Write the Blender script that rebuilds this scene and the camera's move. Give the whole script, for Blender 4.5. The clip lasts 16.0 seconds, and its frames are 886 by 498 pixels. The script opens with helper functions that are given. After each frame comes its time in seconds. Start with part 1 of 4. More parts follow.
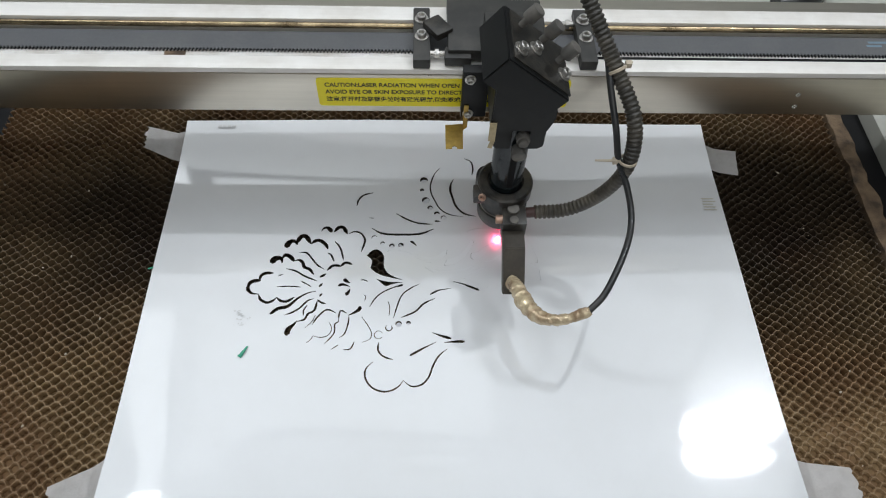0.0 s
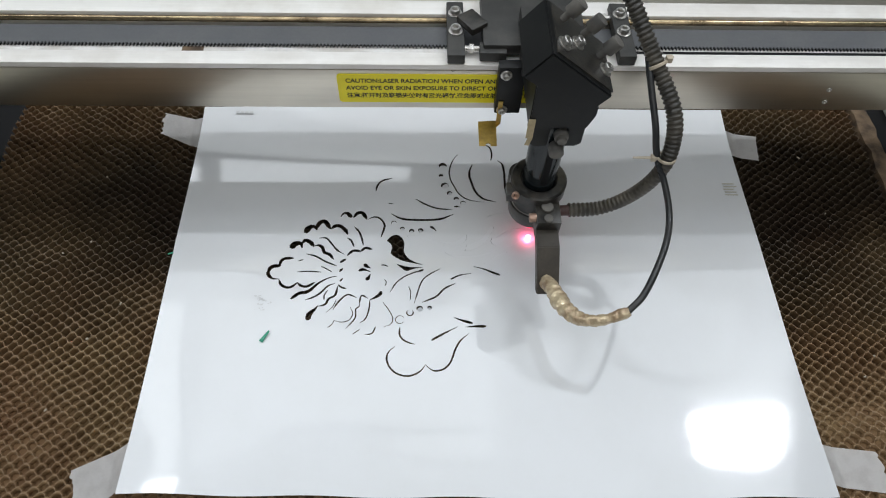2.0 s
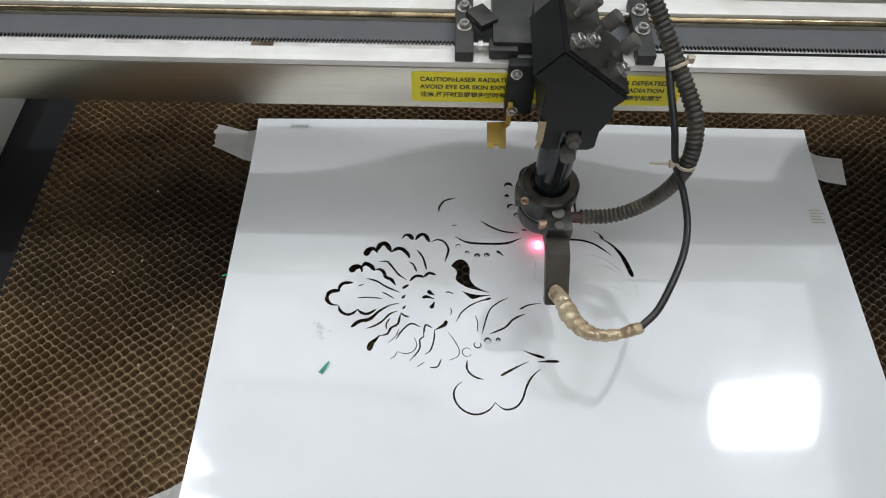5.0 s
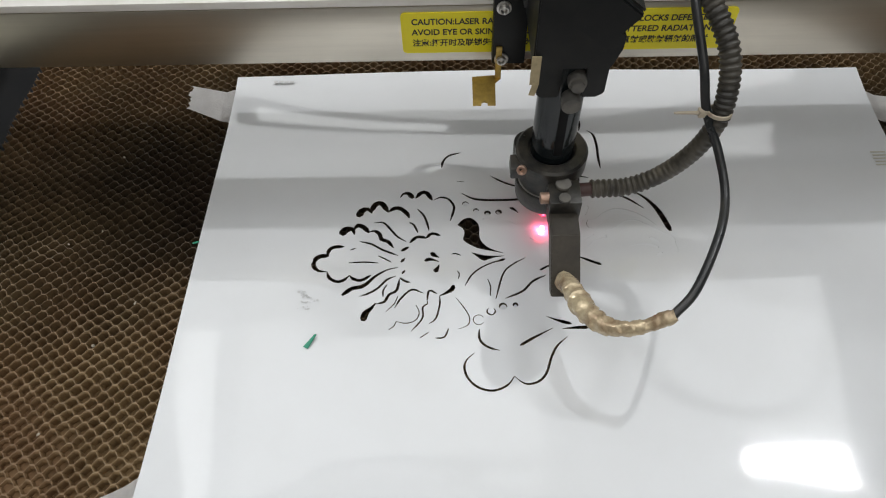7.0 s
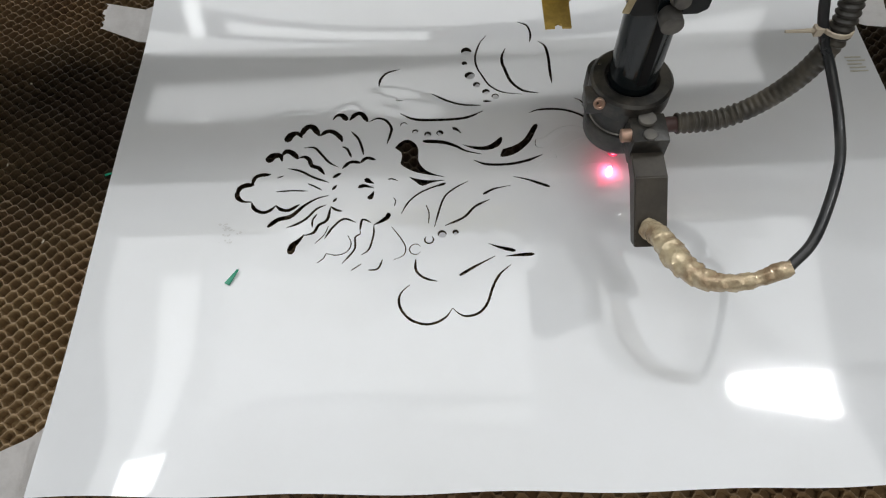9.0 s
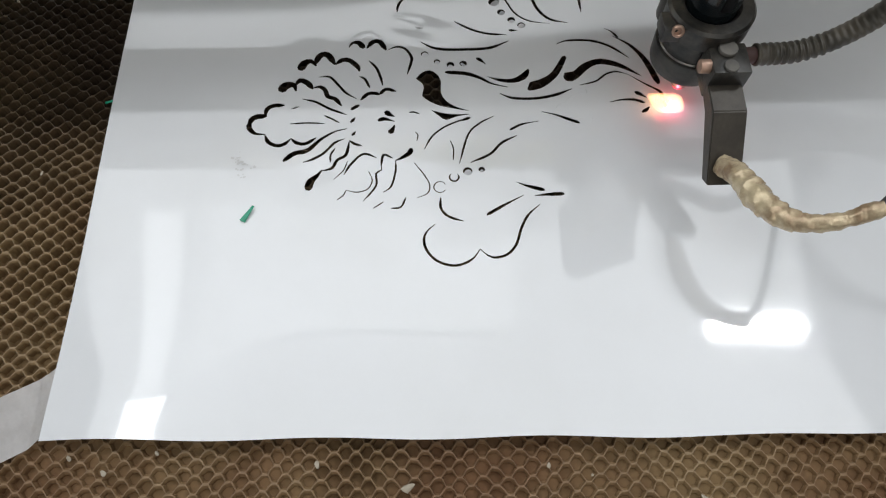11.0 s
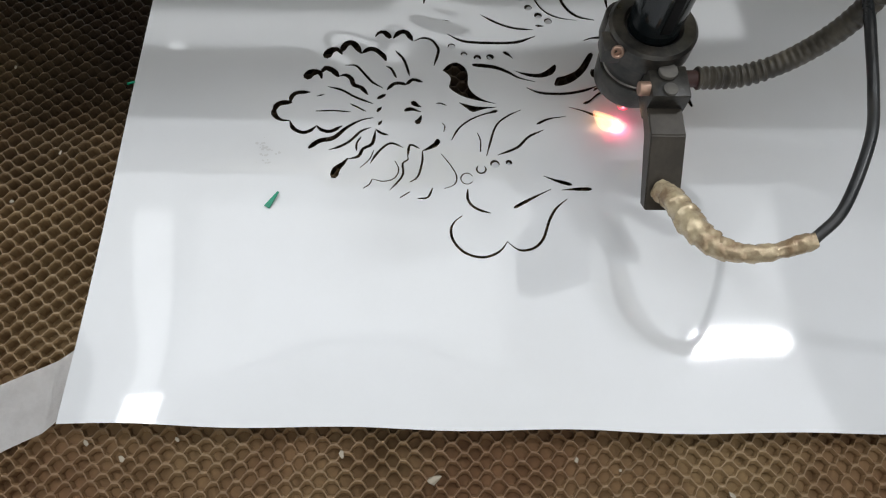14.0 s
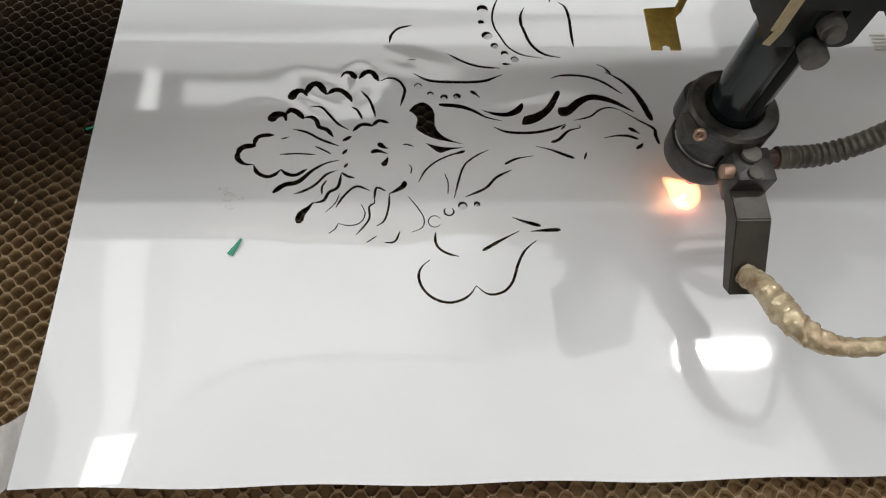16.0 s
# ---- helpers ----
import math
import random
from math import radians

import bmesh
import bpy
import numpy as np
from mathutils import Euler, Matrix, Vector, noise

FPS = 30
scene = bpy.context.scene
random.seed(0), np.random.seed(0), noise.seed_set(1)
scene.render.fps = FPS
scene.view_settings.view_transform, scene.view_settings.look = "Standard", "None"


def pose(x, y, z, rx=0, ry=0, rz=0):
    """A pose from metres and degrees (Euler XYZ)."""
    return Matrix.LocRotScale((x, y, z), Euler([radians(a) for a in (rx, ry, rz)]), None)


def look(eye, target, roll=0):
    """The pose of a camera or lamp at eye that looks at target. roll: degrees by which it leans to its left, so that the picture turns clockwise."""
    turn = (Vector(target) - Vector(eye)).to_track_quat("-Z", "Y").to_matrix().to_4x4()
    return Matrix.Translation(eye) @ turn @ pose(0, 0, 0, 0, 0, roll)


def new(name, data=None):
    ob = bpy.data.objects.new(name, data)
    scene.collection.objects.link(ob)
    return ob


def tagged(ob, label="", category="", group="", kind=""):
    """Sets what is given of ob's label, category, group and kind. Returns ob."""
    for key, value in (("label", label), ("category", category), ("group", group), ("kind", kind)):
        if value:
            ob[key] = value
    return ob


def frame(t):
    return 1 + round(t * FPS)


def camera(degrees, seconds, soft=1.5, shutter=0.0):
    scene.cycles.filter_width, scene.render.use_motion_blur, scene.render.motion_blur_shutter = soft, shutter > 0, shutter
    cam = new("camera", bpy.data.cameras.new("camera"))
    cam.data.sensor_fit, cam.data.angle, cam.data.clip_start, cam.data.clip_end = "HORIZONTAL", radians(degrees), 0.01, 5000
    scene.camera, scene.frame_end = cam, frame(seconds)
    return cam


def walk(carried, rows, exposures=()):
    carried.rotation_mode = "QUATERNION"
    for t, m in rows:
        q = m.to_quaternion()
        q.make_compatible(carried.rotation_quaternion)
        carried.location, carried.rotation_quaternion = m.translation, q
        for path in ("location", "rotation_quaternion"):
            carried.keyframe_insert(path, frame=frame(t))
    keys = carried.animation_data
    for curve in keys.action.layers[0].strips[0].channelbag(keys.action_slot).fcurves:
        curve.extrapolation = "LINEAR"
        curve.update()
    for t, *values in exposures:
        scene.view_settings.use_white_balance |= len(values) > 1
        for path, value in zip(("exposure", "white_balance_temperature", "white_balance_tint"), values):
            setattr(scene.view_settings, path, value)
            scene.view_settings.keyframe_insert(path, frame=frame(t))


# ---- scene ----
cam = camera(66.8, 16.0, soft=1.1, shutter=0.0)
PATH = [
    (0, (0.189, -0.082, 0.416), (0.253, 0.979, -1.278), 3.0),
    (0.5, (0.186, -0.087, 0.418), (0.272, 1.012, -1.251), 3.8),
    (1, (0.16, -0.096, 0.412), (0.199, 0.974, -1.277), 4.2),
    (1.5, (0.166, -0.094, 0.408), (0.204, 0.951, -1.296), 3.6),
    (2, (0.177, -0.087, 0.41), (0.231, 0.963, -1.292), 2.5),
    (2.5, (0.186, -0.094, 0.405), (0.268, 0.949, -1.299), 3.8),
    (3, (0.176, -0.094, 0.4), (0.265, 0.918, -1.323), 4.7),
    (3.5, (0.172, -0.095, 0.404), (0.247, 0.945, -1.303), 4.4),
    (4, (0.164, -0.074, 0.404), (0.215, 0.938, -1.32), 4.6),
    (4.2, (0.156, -0.054, 0.416), (0.185, 0.957, -1.309), 3.5),
    (6.5, (0.139, -0.06, 0.327), (0.14, 1.063, -1.328), -0.7),
    (7, (0.149, -0.06, 0.318), (0.108, 1.064, -1.336), -2.4),
    (7.5, (0.164, -0.03, 0.315), (0.016, 1.004, -1.39), -6.4),
    (8, (0.176, -0.029, 0.318), (0.13, 0.948, -1.426), -2.2),
    (8.5, (0.18, -0.052, 0.298), (0.153, 0.934, -1.442), -3.6),
    (10.8, (0.155, -0.041, 0.279), (0.188, 0.778, -1.546), 0.9),
    (11, (0.156, -0.044, 0.277), (0.187, 0.764, -1.552), 0.6),
    (11.5, (0.15, -0.052, 0.276), (0.168, 0.736, -1.562), 1.0),
    (12, (0.147, -0.055, 0.275), (0.154, 0.743, -1.559), 0.8),
    (12.5, (0.141, -0.057, 0.275), (0.157, 0.725, -1.566), 1.7),
    (13, (0.123, -0.062, 0.278), (0.076, 0.713, -1.565), -1.7),
    (13.5, (0.127, -0.065, 0.276), (0.086, 0.713, -1.566), -1.2),
    (14, (0.137, -0.049, 0.271), (0.215, 0.778, -1.548), 5.1),
    (14.5, (0.146, -0.04, 0.269), (0.244, 0.766, -1.558), 5.6),
    (15, (0.141, -0.031, 0.267), (0.276, 0.793, -1.551), 8.5),
    (15.5, (0.14, -0.028, 0.269), (0.284, 0.818, -1.537), 8.5),
    (16, (0.144, -0.036, 0.272), (0.273, 0.836, -1.524), 6.8),
]
walk(cam, [(t, look(eye, target, roll)) for t, eye, target, roll in PATH],
     [(0, 0.0, 6270, 9), (4, 0.0, 6270, 9), (7, -0.05, 6600, 10), (8.5, -0.05, 6600, 10), (11, 0.0, 6450, 10), (13.5, 0.0, 6400, 10), (16, -0.05, 6800, 11)])

# ---- world, lamps ----
world = bpy.data.worlds.new("world")
scene.world = world
world.use_nodes = True
world.node_tree.nodes["Background"].inputs[0].default_value = (0.80, 0.86, 0.92, 1)
world.node_tree.nodes["Background"].inputs[1].default_value = 0.3


def area_lamp(name, eye, target, sx, sy, watts, colour):
    data = bpy.data.lights.new(name, "AREA")
    data.shape, data.size, data.size_y, data.energy, data.color = "RECTANGLE", sx, sy, watts, colour
    lamp = new(name, data)
    lamp.matrix_world = look(eye, target)
    return lamp


LAMPS = ((1.33, 0.81, 2.0, 9), (-1.75, 0.80, 2.0, 16))
for x, y, z, watts in LAMPS:
    area_lamp("ceiling_lamp_light", (x, y, z), (x, y, 0), 0.31, 0.048, watts, (0.95, 0.98, 1.0))
# unseen panels added for the ceiling's brightness, reflections in the film, and fill
ADDED_PANELS = ((0.2, 1.01, 2.262, 3.0, 1.80, 23), (0.2, 2.33, 2.24, 3.0, 0.26, 4.5), (-0.125, 1.06, 2.2, 1.25, 0.38, 3.0), (-0.94, 0.88, 2.2, 0.18, 0.66, 1.05), (-0.34, 2.03, 2.2, 0.94, 0.15, 1.1), (-0.97, 1.95, 2.2, 0.08, 0.46, 0.5), (-0.87, 0.62, 2.1, 0.26, 0.30, 2.4), (0.3, -0.55, 2.2, 2.0, 0.7, 11.0))
for x, y, z, sx, sy, watts in ADDED_PANELS:
    area_lamp("added_panel_light", (x, y, z), (x, y, 0), sx, sy, watts, (0.95, 0.98, 1.0))
# ambient fill from an unseen window, added behind the camera
area_lamp("window_fill_light", (0.5, -1.88, 1.5), (0.4, 0.2, 0.0), 2.2, 1.3, 9.5, (1.0, 0.96, 0.88))


# ---- helpers for building ----
def part(name, bm, material, parent=None, label="", smooth=True):
    mesh = bpy.data.meshes.new(name)
    bmesh.ops.recalc_face_normals(bm, faces=bm.faces)
    if smooth:
        for f in bm.faces:
            f.smooth = True
        for e in bm.edges:
            if len(e.link_faces) == 2 and e.calc_face_angle(0) > 0.6:
                e.smooth = False
    bm.to_mesh(mesh)
    bm.free()
    mesh.materials.append(material)
    ob = new(name, mesh)
    if parent:
        ob.parent = parent
    if label:
        ob["label"] = label
    return ob


def box(bm, x0, x1, y0, y1, z0, z1, bevel=0.0, turn=None):
    m = Matrix.Translation(((x0 + x1) / 2, (y0 + y1) / 2, (z0 + z1) / 2))
    if turn:
        m = m @ turn
    m = m @ Matrix.Diagonal((x1 - x0, y1 - y0, z1 - z0, 1))
    made = bmesh.ops.create_cube(bm, size=1, matrix=m)["verts"]
    if bevel:
        edges = list({e for v in made for e in v.link_edges})
        bmesh.ops.bevel(bm, geom=edges, offset=bevel, segments=2, profile=0.6, affect="EDGES")


def rod(bm, a, b, r0, r1=None, seg=20, bevel=0.0):
    a, b = Vector(a), Vector(b)
    d = b - a
    m = Matrix.Translation((a + b) / 2) @ d.to_track_quat("Z", "Y").to_matrix().to_4x4()
    made = bmesh.ops.create_cone(bm, cap_ends=True, segments=seg, radius1=r0, radius2=r0 if r1 is None else r1, depth=d.length, matrix=m)["verts"]
    if bevel:
        caps = [f for f in {f for v in made for f in v.link_faces} if len(f.verts) == seg]
        edges = list({e for f in caps for e in f.edges})
        bmesh.ops.bevel(bm, geom=edges, offset=bevel, segments=2, profile=0.6, affect="EDGES")


def prism(bm, outline, y0, y1):
    """An outline in x and z, drawn out along y."""
    a = [bm.verts.new((x, y0, z)) for x, z in outline]
    b = [bm.verts.new((x, y1, z)) for x, z in outline]
    bm.faces.new(a)
    bm.faces.new(b[::-1])
    for i in range(len(a)):
        j = (i + 1) % len(a)
        bm.faces.new((a[i], b[i], b[j], a[j]))


def ring(bm, centre, r_in, r_out, z0, z1, seg=40, chamfer=0.001):
    prof = [(r_in, z0), (r_out - chamfer, z0), (r_out, z0 + chamfer), (r_out, z1 - chamfer), (r_out - chamfer, z1), (r_in + chamfer, z1), (r_in, z1 - chamfer)]
    rows = []
    for i in range(seg):
        c, s = math.cos(2 * math.pi * i / seg), math.sin(2 * math.pi * i / seg)
        rows.append([bm.verts.new((centre[0] + r * c, centre[1] + r * s, z)) for r, z in prof])
    for i in range(seg):
        a, b = rows[i], rows[(i + 1) % seg]
        for k in range(len(prof)):
            n = (k + 1) % len(prof)
            bm.faces.new((a[k], b[k], b[n], a[n]))


def smooth_line(points, step):
    """A Catmull-Rom line through the points."""
    pts = [Vector(p) for p in points]
    pts = [2 * pts[0] - pts[1]] + pts + [2 * pts[-1] - pts[-2]]
    out = []
    for i in range(1, len(pts) - 2):
        a, b, c, d = pts[i - 1:i + 3]
        n = max(2, int((c - b).length / step))
        for k in range(n):
            t = k / n
            out.append(0.5 * (2 * b + (c - a) * t + (2 * a - 5 * b + 4 * c - d) * t * t + (3 * b - a - 3 * c + d) * t ** 3))
    out.append(pts[-2])
    return out


def sweep(bm, line, radius, seg=12):
    """A tube along a line; radius(i, s, angle) with s the way along it."""
    n, rows, s = Vector((0, 0, 1)), [], 0.0
    for i, p in enumerate(line):
        d = (line[min(i + 1, len(line) - 1)] - line[max(i - 1, 0)]).normalized()
        n = (n - d * n.dot(d)).normalized()
        b = d.cross(n)
        if i:
            s += (p - line[i - 1]).length
        row = []
        for k in range(seg):
            a = 2 * math.pi * k / seg
            row.append(bm.verts.new(p + (n * math.cos(a) + b * math.sin(a)) * radius(i, s, a)))
        rows.append(row)
    for a, b in zip(rows, rows[1:]):
        for k in range(seg):
            bm.faces.new((a[k], a[(k + 1) % seg], b[(k + 1) % seg], b[k]))
    bm.faces.new(rows[0][::-1])
    bm.faces.new(rows[-1])


# ---- materials ----
def material(name, colour, rough=0.5, metal=0.0, dirt=None, dirt_scale=40.0, dirt_amount=0.5, grain=300.0, grain_amount=0.12, bump=0.05, ior=1.5, stretch=None, rough_vary=0.1, island=False, translucent=0.0, clear=0.0, soot_shade=0.0, soot_shade_y=(0.225, 0.12)):
    mat = bpy.data.materials.new(name)
    mat.use_nodes = True
    nt = mat.node_tree
    bsdf = nt.nodes["Principled BSDF"]
    bsdf.inputs["IOR"].default_value = ior
    bsdf.inputs["Metallic"].default_value = metal

    def node(kind, **values):
        n = nt.nodes.new(kind)
        for key, value in values.items():
            n.inputs[key].default_value = value
        return n

    coord = nt.nodes.new("ShaderNodeTexCoord")
    source = coord.outputs["Object"]
    if stretch:
        mp = node("ShaderNodeMapping", Scale=stretch)
        nt.links.new(source, mp.inputs["Vector"])
        source = mp.outputs["Vector"]
    fine = node("ShaderNodeTexNoise", Scale=grain, Detail=6.0, Roughness=0.65)
    large = node("ShaderNodeTexNoise", Scale=dirt_scale, Detail=5.0, Roughness=0.6)
    nt.links.new(source, fine.inputs["Vector"])
    nt.links.new(coord.outputs["Object"], large.inputs["Vector"])
    ramp = nt.nodes.new("ShaderNodeValToRGB")
    ramp.color_ramp.elements[0].position, ramp.color_ramp.elements[1].position = 0.42, 0.66
    nt.links.new(large.outputs["Fac"], ramp.inputs["Fac"])
    mask = node("ShaderNodeMath")
    mask.operation = "MULTIPLY"
    mask.inputs[1].default_value = dirt_amount
    nt.links.new(ramp.outputs["Color"], mask.inputs[0])
    mix = nt.nodes.new("ShaderNodeMix")
    mix.data_type = "RGBA"
    mix.inputs[6].default_value = (*colour, 1)
    mix.inputs[7].default_value = (*(dirt or [c * 0.6 for c in colour]), 1)
    nt.links.new(mask.outputs[0], mix.inputs[0])
    if soot_shade:
        # ragged dark patch at the bed's middle: soot plus shade put into the colour
        geo = nt.nodes.new("ShaderNodeNewGeometry")
        mp2 = node("ShaderNodeMapping", Location=(-0.24 / 0.43, -soot_shade_y[0] / soot_shade_y[1], 0), Scale=(1 / 0.43, 1 / soot_shade_y[1], 0))
        wob = node("ShaderNodeTexNoise", Scale=14.0, Detail=5.0)
        length = nt.nodes.new("ShaderNodeVectorMath")
        length.operation = "LENGTH"
        add = node("ShaderNodeMath")
        add.operation = "ADD"
        edge = node("ShaderNodeMapRange", **{"From Min": 1.85, "From Max": 1.15, "To Min": 0.0, "To Max": soot_shade})
        nt.links.new(geo.outputs["Position"], mp2.inputs["Vector"])
        nt.links.new(geo.outputs["Position"], wob.inputs["Vector"])
        nt.links.new(mp2.outputs["Vector"], length.inputs[0])
        nt.links.new(length.outputs["Value"], add.inputs[0])
        nt.links.new(wob.outputs["Fac"], add.inputs[1])
        nt.links.new(add.outputs[0], edge.inputs["Value"])
        burnt_shaded = nt.nodes.new("ShaderNodeMix")
        burnt_shaded.data_type = "RGBA"
        nt.links.new(edge.outputs["Result"], burnt_shaded.inputs[0])
        nt.links.new(mix.outputs[2], burnt_shaded.inputs[6])
        burnt_shaded.inputs[7].default_value = (0.014, 0.011, 0.009, 1)
        mix = burnt_shaded
    span = node("ShaderNodeMapRange", **{"To Min": 1 - grain_amount, "To Max": 1 + grain_amount})
    nt.links.new(fine.outputs["Fac"], span.inputs["Value"])
    shade = nt.nodes.new("ShaderNodeMix")
    shade.data_type, shade.blend_type = "RGBA", "MULTIPLY"
    shade.inputs[0].default_value = 1
    nt.links.new(mix.outputs[2], shade.inputs[6])
    nt.links.new(span.outputs["Result"], shade.inputs[7])
    nt.links.new(shade.outputs[2], bsdf.inputs["Base Color"])
    rr = node("ShaderNodeMapRange", **{"To Min": max(0.02, rough - rough_vary), "To Max": min(1, rough + rough_vary)})
    nt.links.new(large.outputs["Fac"], rr.inputs["Value"])
    nt.links.new(rr.outputs["Result"], bsdf.inputs["Roughness"])
    if bump:
        bp = node("ShaderNodeBump", Strength=bump, Distance=0.001)
        nt.links.new(fine.outputs["Fac"], bp.inputs["Height"])
        nt.links.new(bp.outputs["Normal"], bsdf.inputs["Normal"])
    if translucent:
        out = nt.nodes["Material Output"]
        tr = nt.nodes.new("ShaderNodeBsdfTranslucent")
        tr.inputs["Color"].default_value = (*colour, 1)
        ms = node("ShaderNodeMixShader", Fac=translucent)
        nt.links.new(bsdf.outputs[0], ms.inputs[1])
        nt.links.new(tr.outputs[0], ms.inputs[2])
        nt.links.new(ms.outputs[0], out.inputs["Surface"])
    if clear:
        out = nt.nodes["Material Output"]
        tr = nt.nodes.new("ShaderNodeBsdfTransparent")
        ms = node("ShaderNodeMixShader", Fac=clear)
        nt.links.new(bsdf.outputs[0], ms.inputs[1])
        nt.links.new(tr.outputs[0], ms.inputs[2])
        nt.links.new(ms.outputs[0], out.inputs["Surface"])
    return mat


def flame_glow(name, colour, strength, cover):
    """Thin glowing gas: light added over what lies behind it."""
    mat = bpy.data.materials.new(name)
    mat.use_nodes = True
    nt = mat.node_tree
    nt.nodes.remove(nt.nodes["Principled BSDF"])
    glow = nt.nodes.new("ShaderNodeEmission")
    glow.inputs["Color"].default_value, glow.inputs["Strength"].default_value = (*colour, 1), strength
    clear = nt.nodes.new("ShaderNodeBsdfTransparent")
    both = nt.nodes.new("ShaderNodeMixShader")
    both.inputs["Fac"].default_value = cover
    nt.links.new(clear.outputs[0], both.inputs[1])
    nt.links.new(glow.outputs[0], both.inputs[2])
    nt.links.new(both.outputs[0], nt.nodes["Material Output"].inputs["Surface"])
    return mat


def glowing(name, colour, strength):
    mat = bpy.data.materials.new(name)
    mat.use_nodes = True
    bsdf = mat.node_tree.nodes["Principled BSDF"]
    bsdf.inputs["Emission Color"].default_value = (*colour, 1)
    bsdf.inputs["Emission Strength"].default_value = strength
    bsdf.inputs["Base Color"].default_value = (*colour, 1)
    return mat


film_white = material("film_white", (0.77, 0.78, 0.80), 0.055, dirt=(0.70, 0.705, 0.71), dirt_scale=9, dirt_amount=0.5, grain=900, grain_amount=0.01, bump=0.0, rough_vary=0.01, ior=1.85)
masking = material("masking_tape", (0.90, 0.875, 0.86), 0.45, dirt=(0.72, 0.69, 0.67), dirt_scale=130, grain=700, grain_amount=0.06, bump=0.3, clear=0.28)
comb_foil = material("comb_foil", (0.265, 0.178, 0.090), 0.52, metal=0.0, dirt=(0.165, 0.082, 0.038), dirt_scale=9, dirt_amount=0.75, grain=260, grain_amount=0.3, bump=0.3, rough_vary=0.2, soot_shade=0.85, soot_shade_y=(0.210, 0.095))
residue = material("residue", (0.190, 0.120, 0.052), 0.85, dirt=(0.13, 0.056, 0.024), dirt_scale=9, dirt_amount=0.75, grain=320, grain_amount=0.35, bump=0.6, soot_shade=0.97, soot_shade_y=(0.270, 0.165))
alu_brushed = material("alu_brushed", (0.72, 0.67, 0.58), 0.31, metal=1.0, dirt=(0.56, 0.51, 0.43), dirt_scale=7, grain=240, grain_amount=0.14, bump=0.06, stretch=(0.04, 1, 1))
alu_light = material("alu_light", (0.90, 0.87, 0.83), 0.45, metal=0.1, dirt=(0.66, 0.61, 0.55), dirt_scale=25, grain=300, grain_amount=0.1, stretch=(0.06, 1, 1))
alu_pale = material("alu_pale", (0.82, 0.80, 0.77), 0.5, metal=0.05, dirt=(0.42, 0.37, 0.31), dirt_scale=38, dirt_amount=0.6, grain=400, grain_amount=0.12)
rail_steel = material("rail_steel", (0.46, 0.36, 0.22), 0.25, metal=1.0, dirt=(0.10, 0.07, 0.04), dirt_scale=60, dirt_amount=0.8, stretch=(0.05, 1, 1))
front_steel = material("front_steel", (0.040, 0.046, 0.056), 0.38, metal=0.0, stretch=(0.15, 1, 1), rough_vary=0.22, dirt=(0.15, 0.115, 0.085), dirt_scale=30, dirt_amount=0.7, grain=350, grain_amount=0.2)
belt_rubber = material("belt_rubber", (0.10, 0.103, 0.11), 0.5, dirt=(0.14, 0.14, 0.14), dirt_scale=30, grain=500, grain_amount=0.2)
black_anodised = material("black_anodised", (0.006, 0.0065, 0.007), 0.42, metal=0.0, dirt=(0.022, 0.021, 0.02), dirt_scale=60, dirt_amount=0.4, ior=1.38, grain=600, grain_amount=0.2)
black_dusty = material("black_dusty", (0.014, 0.0135, 0.0125), 0.32, dirt=(0.09, 0.078, 0.062), dirt_scale=110, dirt_amount=0.5, grain=600, grain_amount=0.3, bump=0.15)
carriage_grey = material("carriage_grey", (0.030, 0.029, 0.027), 0.5, dirt=(0.085, 0.08, 0.07), dirt_scale=45, dirt_amount=0.5, grain=500, grain_amount=0.2)
black_gloss = material("black_gloss", (0.005, 0.009, 0.011), 0.13, dirt=(0.03, 0.03, 0.03), dirt_scale=40, dirt_amount=0.4)
bar_bronze = material("bar_bronze", (0.052, 0.044, 0.034), 0.38, metal=0.3, dirt=(0.024, 0.02, 0.017), dirt_scale=80, grain=500, grain_amount=0.25, bump=0.1)
hose_plastic = material("hose_plastic", (0.042, 0.038, 0.032), 0.42, dirt=(0.15, 0.13, 0.10), dirt_scale=45, dirt_amount=0.75, grain=500, grain_amount=0.2)
cable_black = material("cable_black", (0.02, 0.022, 0.024), 0.3, dirt=(0.08, 0.075, 0.07), dirt_scale=50, dirt_amount=0.4)
wrap_gold = material("wrap_gold", (0.68, 0.56, 0.37), 0.18, metal=0.3, dirt=(0.30, 0.19, 0.11), dirt_scale=110, dirt_amount=0.85, grain=420, grain_amount=0.35, bump=0.3, rough_vary=0.08)
steel_bolt = material("steel_bolt", (0.62, 0.60, 0.57), 0.3, metal=0.9, dirt=(0.2, 0.18, 0.15), dirt_scale=300)
copper_bolt = material("copper_bolt", (0.50, 0.32, 0.24), 0.4, metal=0.6, dirt=(0.25, 0.2, 0.15), dirt_scale=300)
knob_grey = material("knob_grey", (0.10, 0.095, 0.088), 0.6, dirt=(0.22, 0.2, 0.17), dirt_scale=120)
brass = material("brass", (0.52, 0.36, 0.10), 0.38, metal=0.8, dirt=(0.25, 0.17, 0.06), dirt_scale=180, grain=500, grain_amount=0.2)
label_yellow = material("label_yellow", (0.93, 0.80, 0.015), 0.4, dirt=(0.87, 0.74, 0.02), dirt_scale=60, grain_amount=0.03)
ink_black = material("ink_black", (0.03, 0.028, 0.02), 0.5, grain_amount=0.05)
print_blue = material("print_blue", (0.16, 0.24, 0.30), 0.5)
soot_faint = material("soot_faint", (0.62, 0.62, 0.62), 0.3)
ink_brown = material("ink_brown", (0.52, 0.49, 0.40), 0.5)
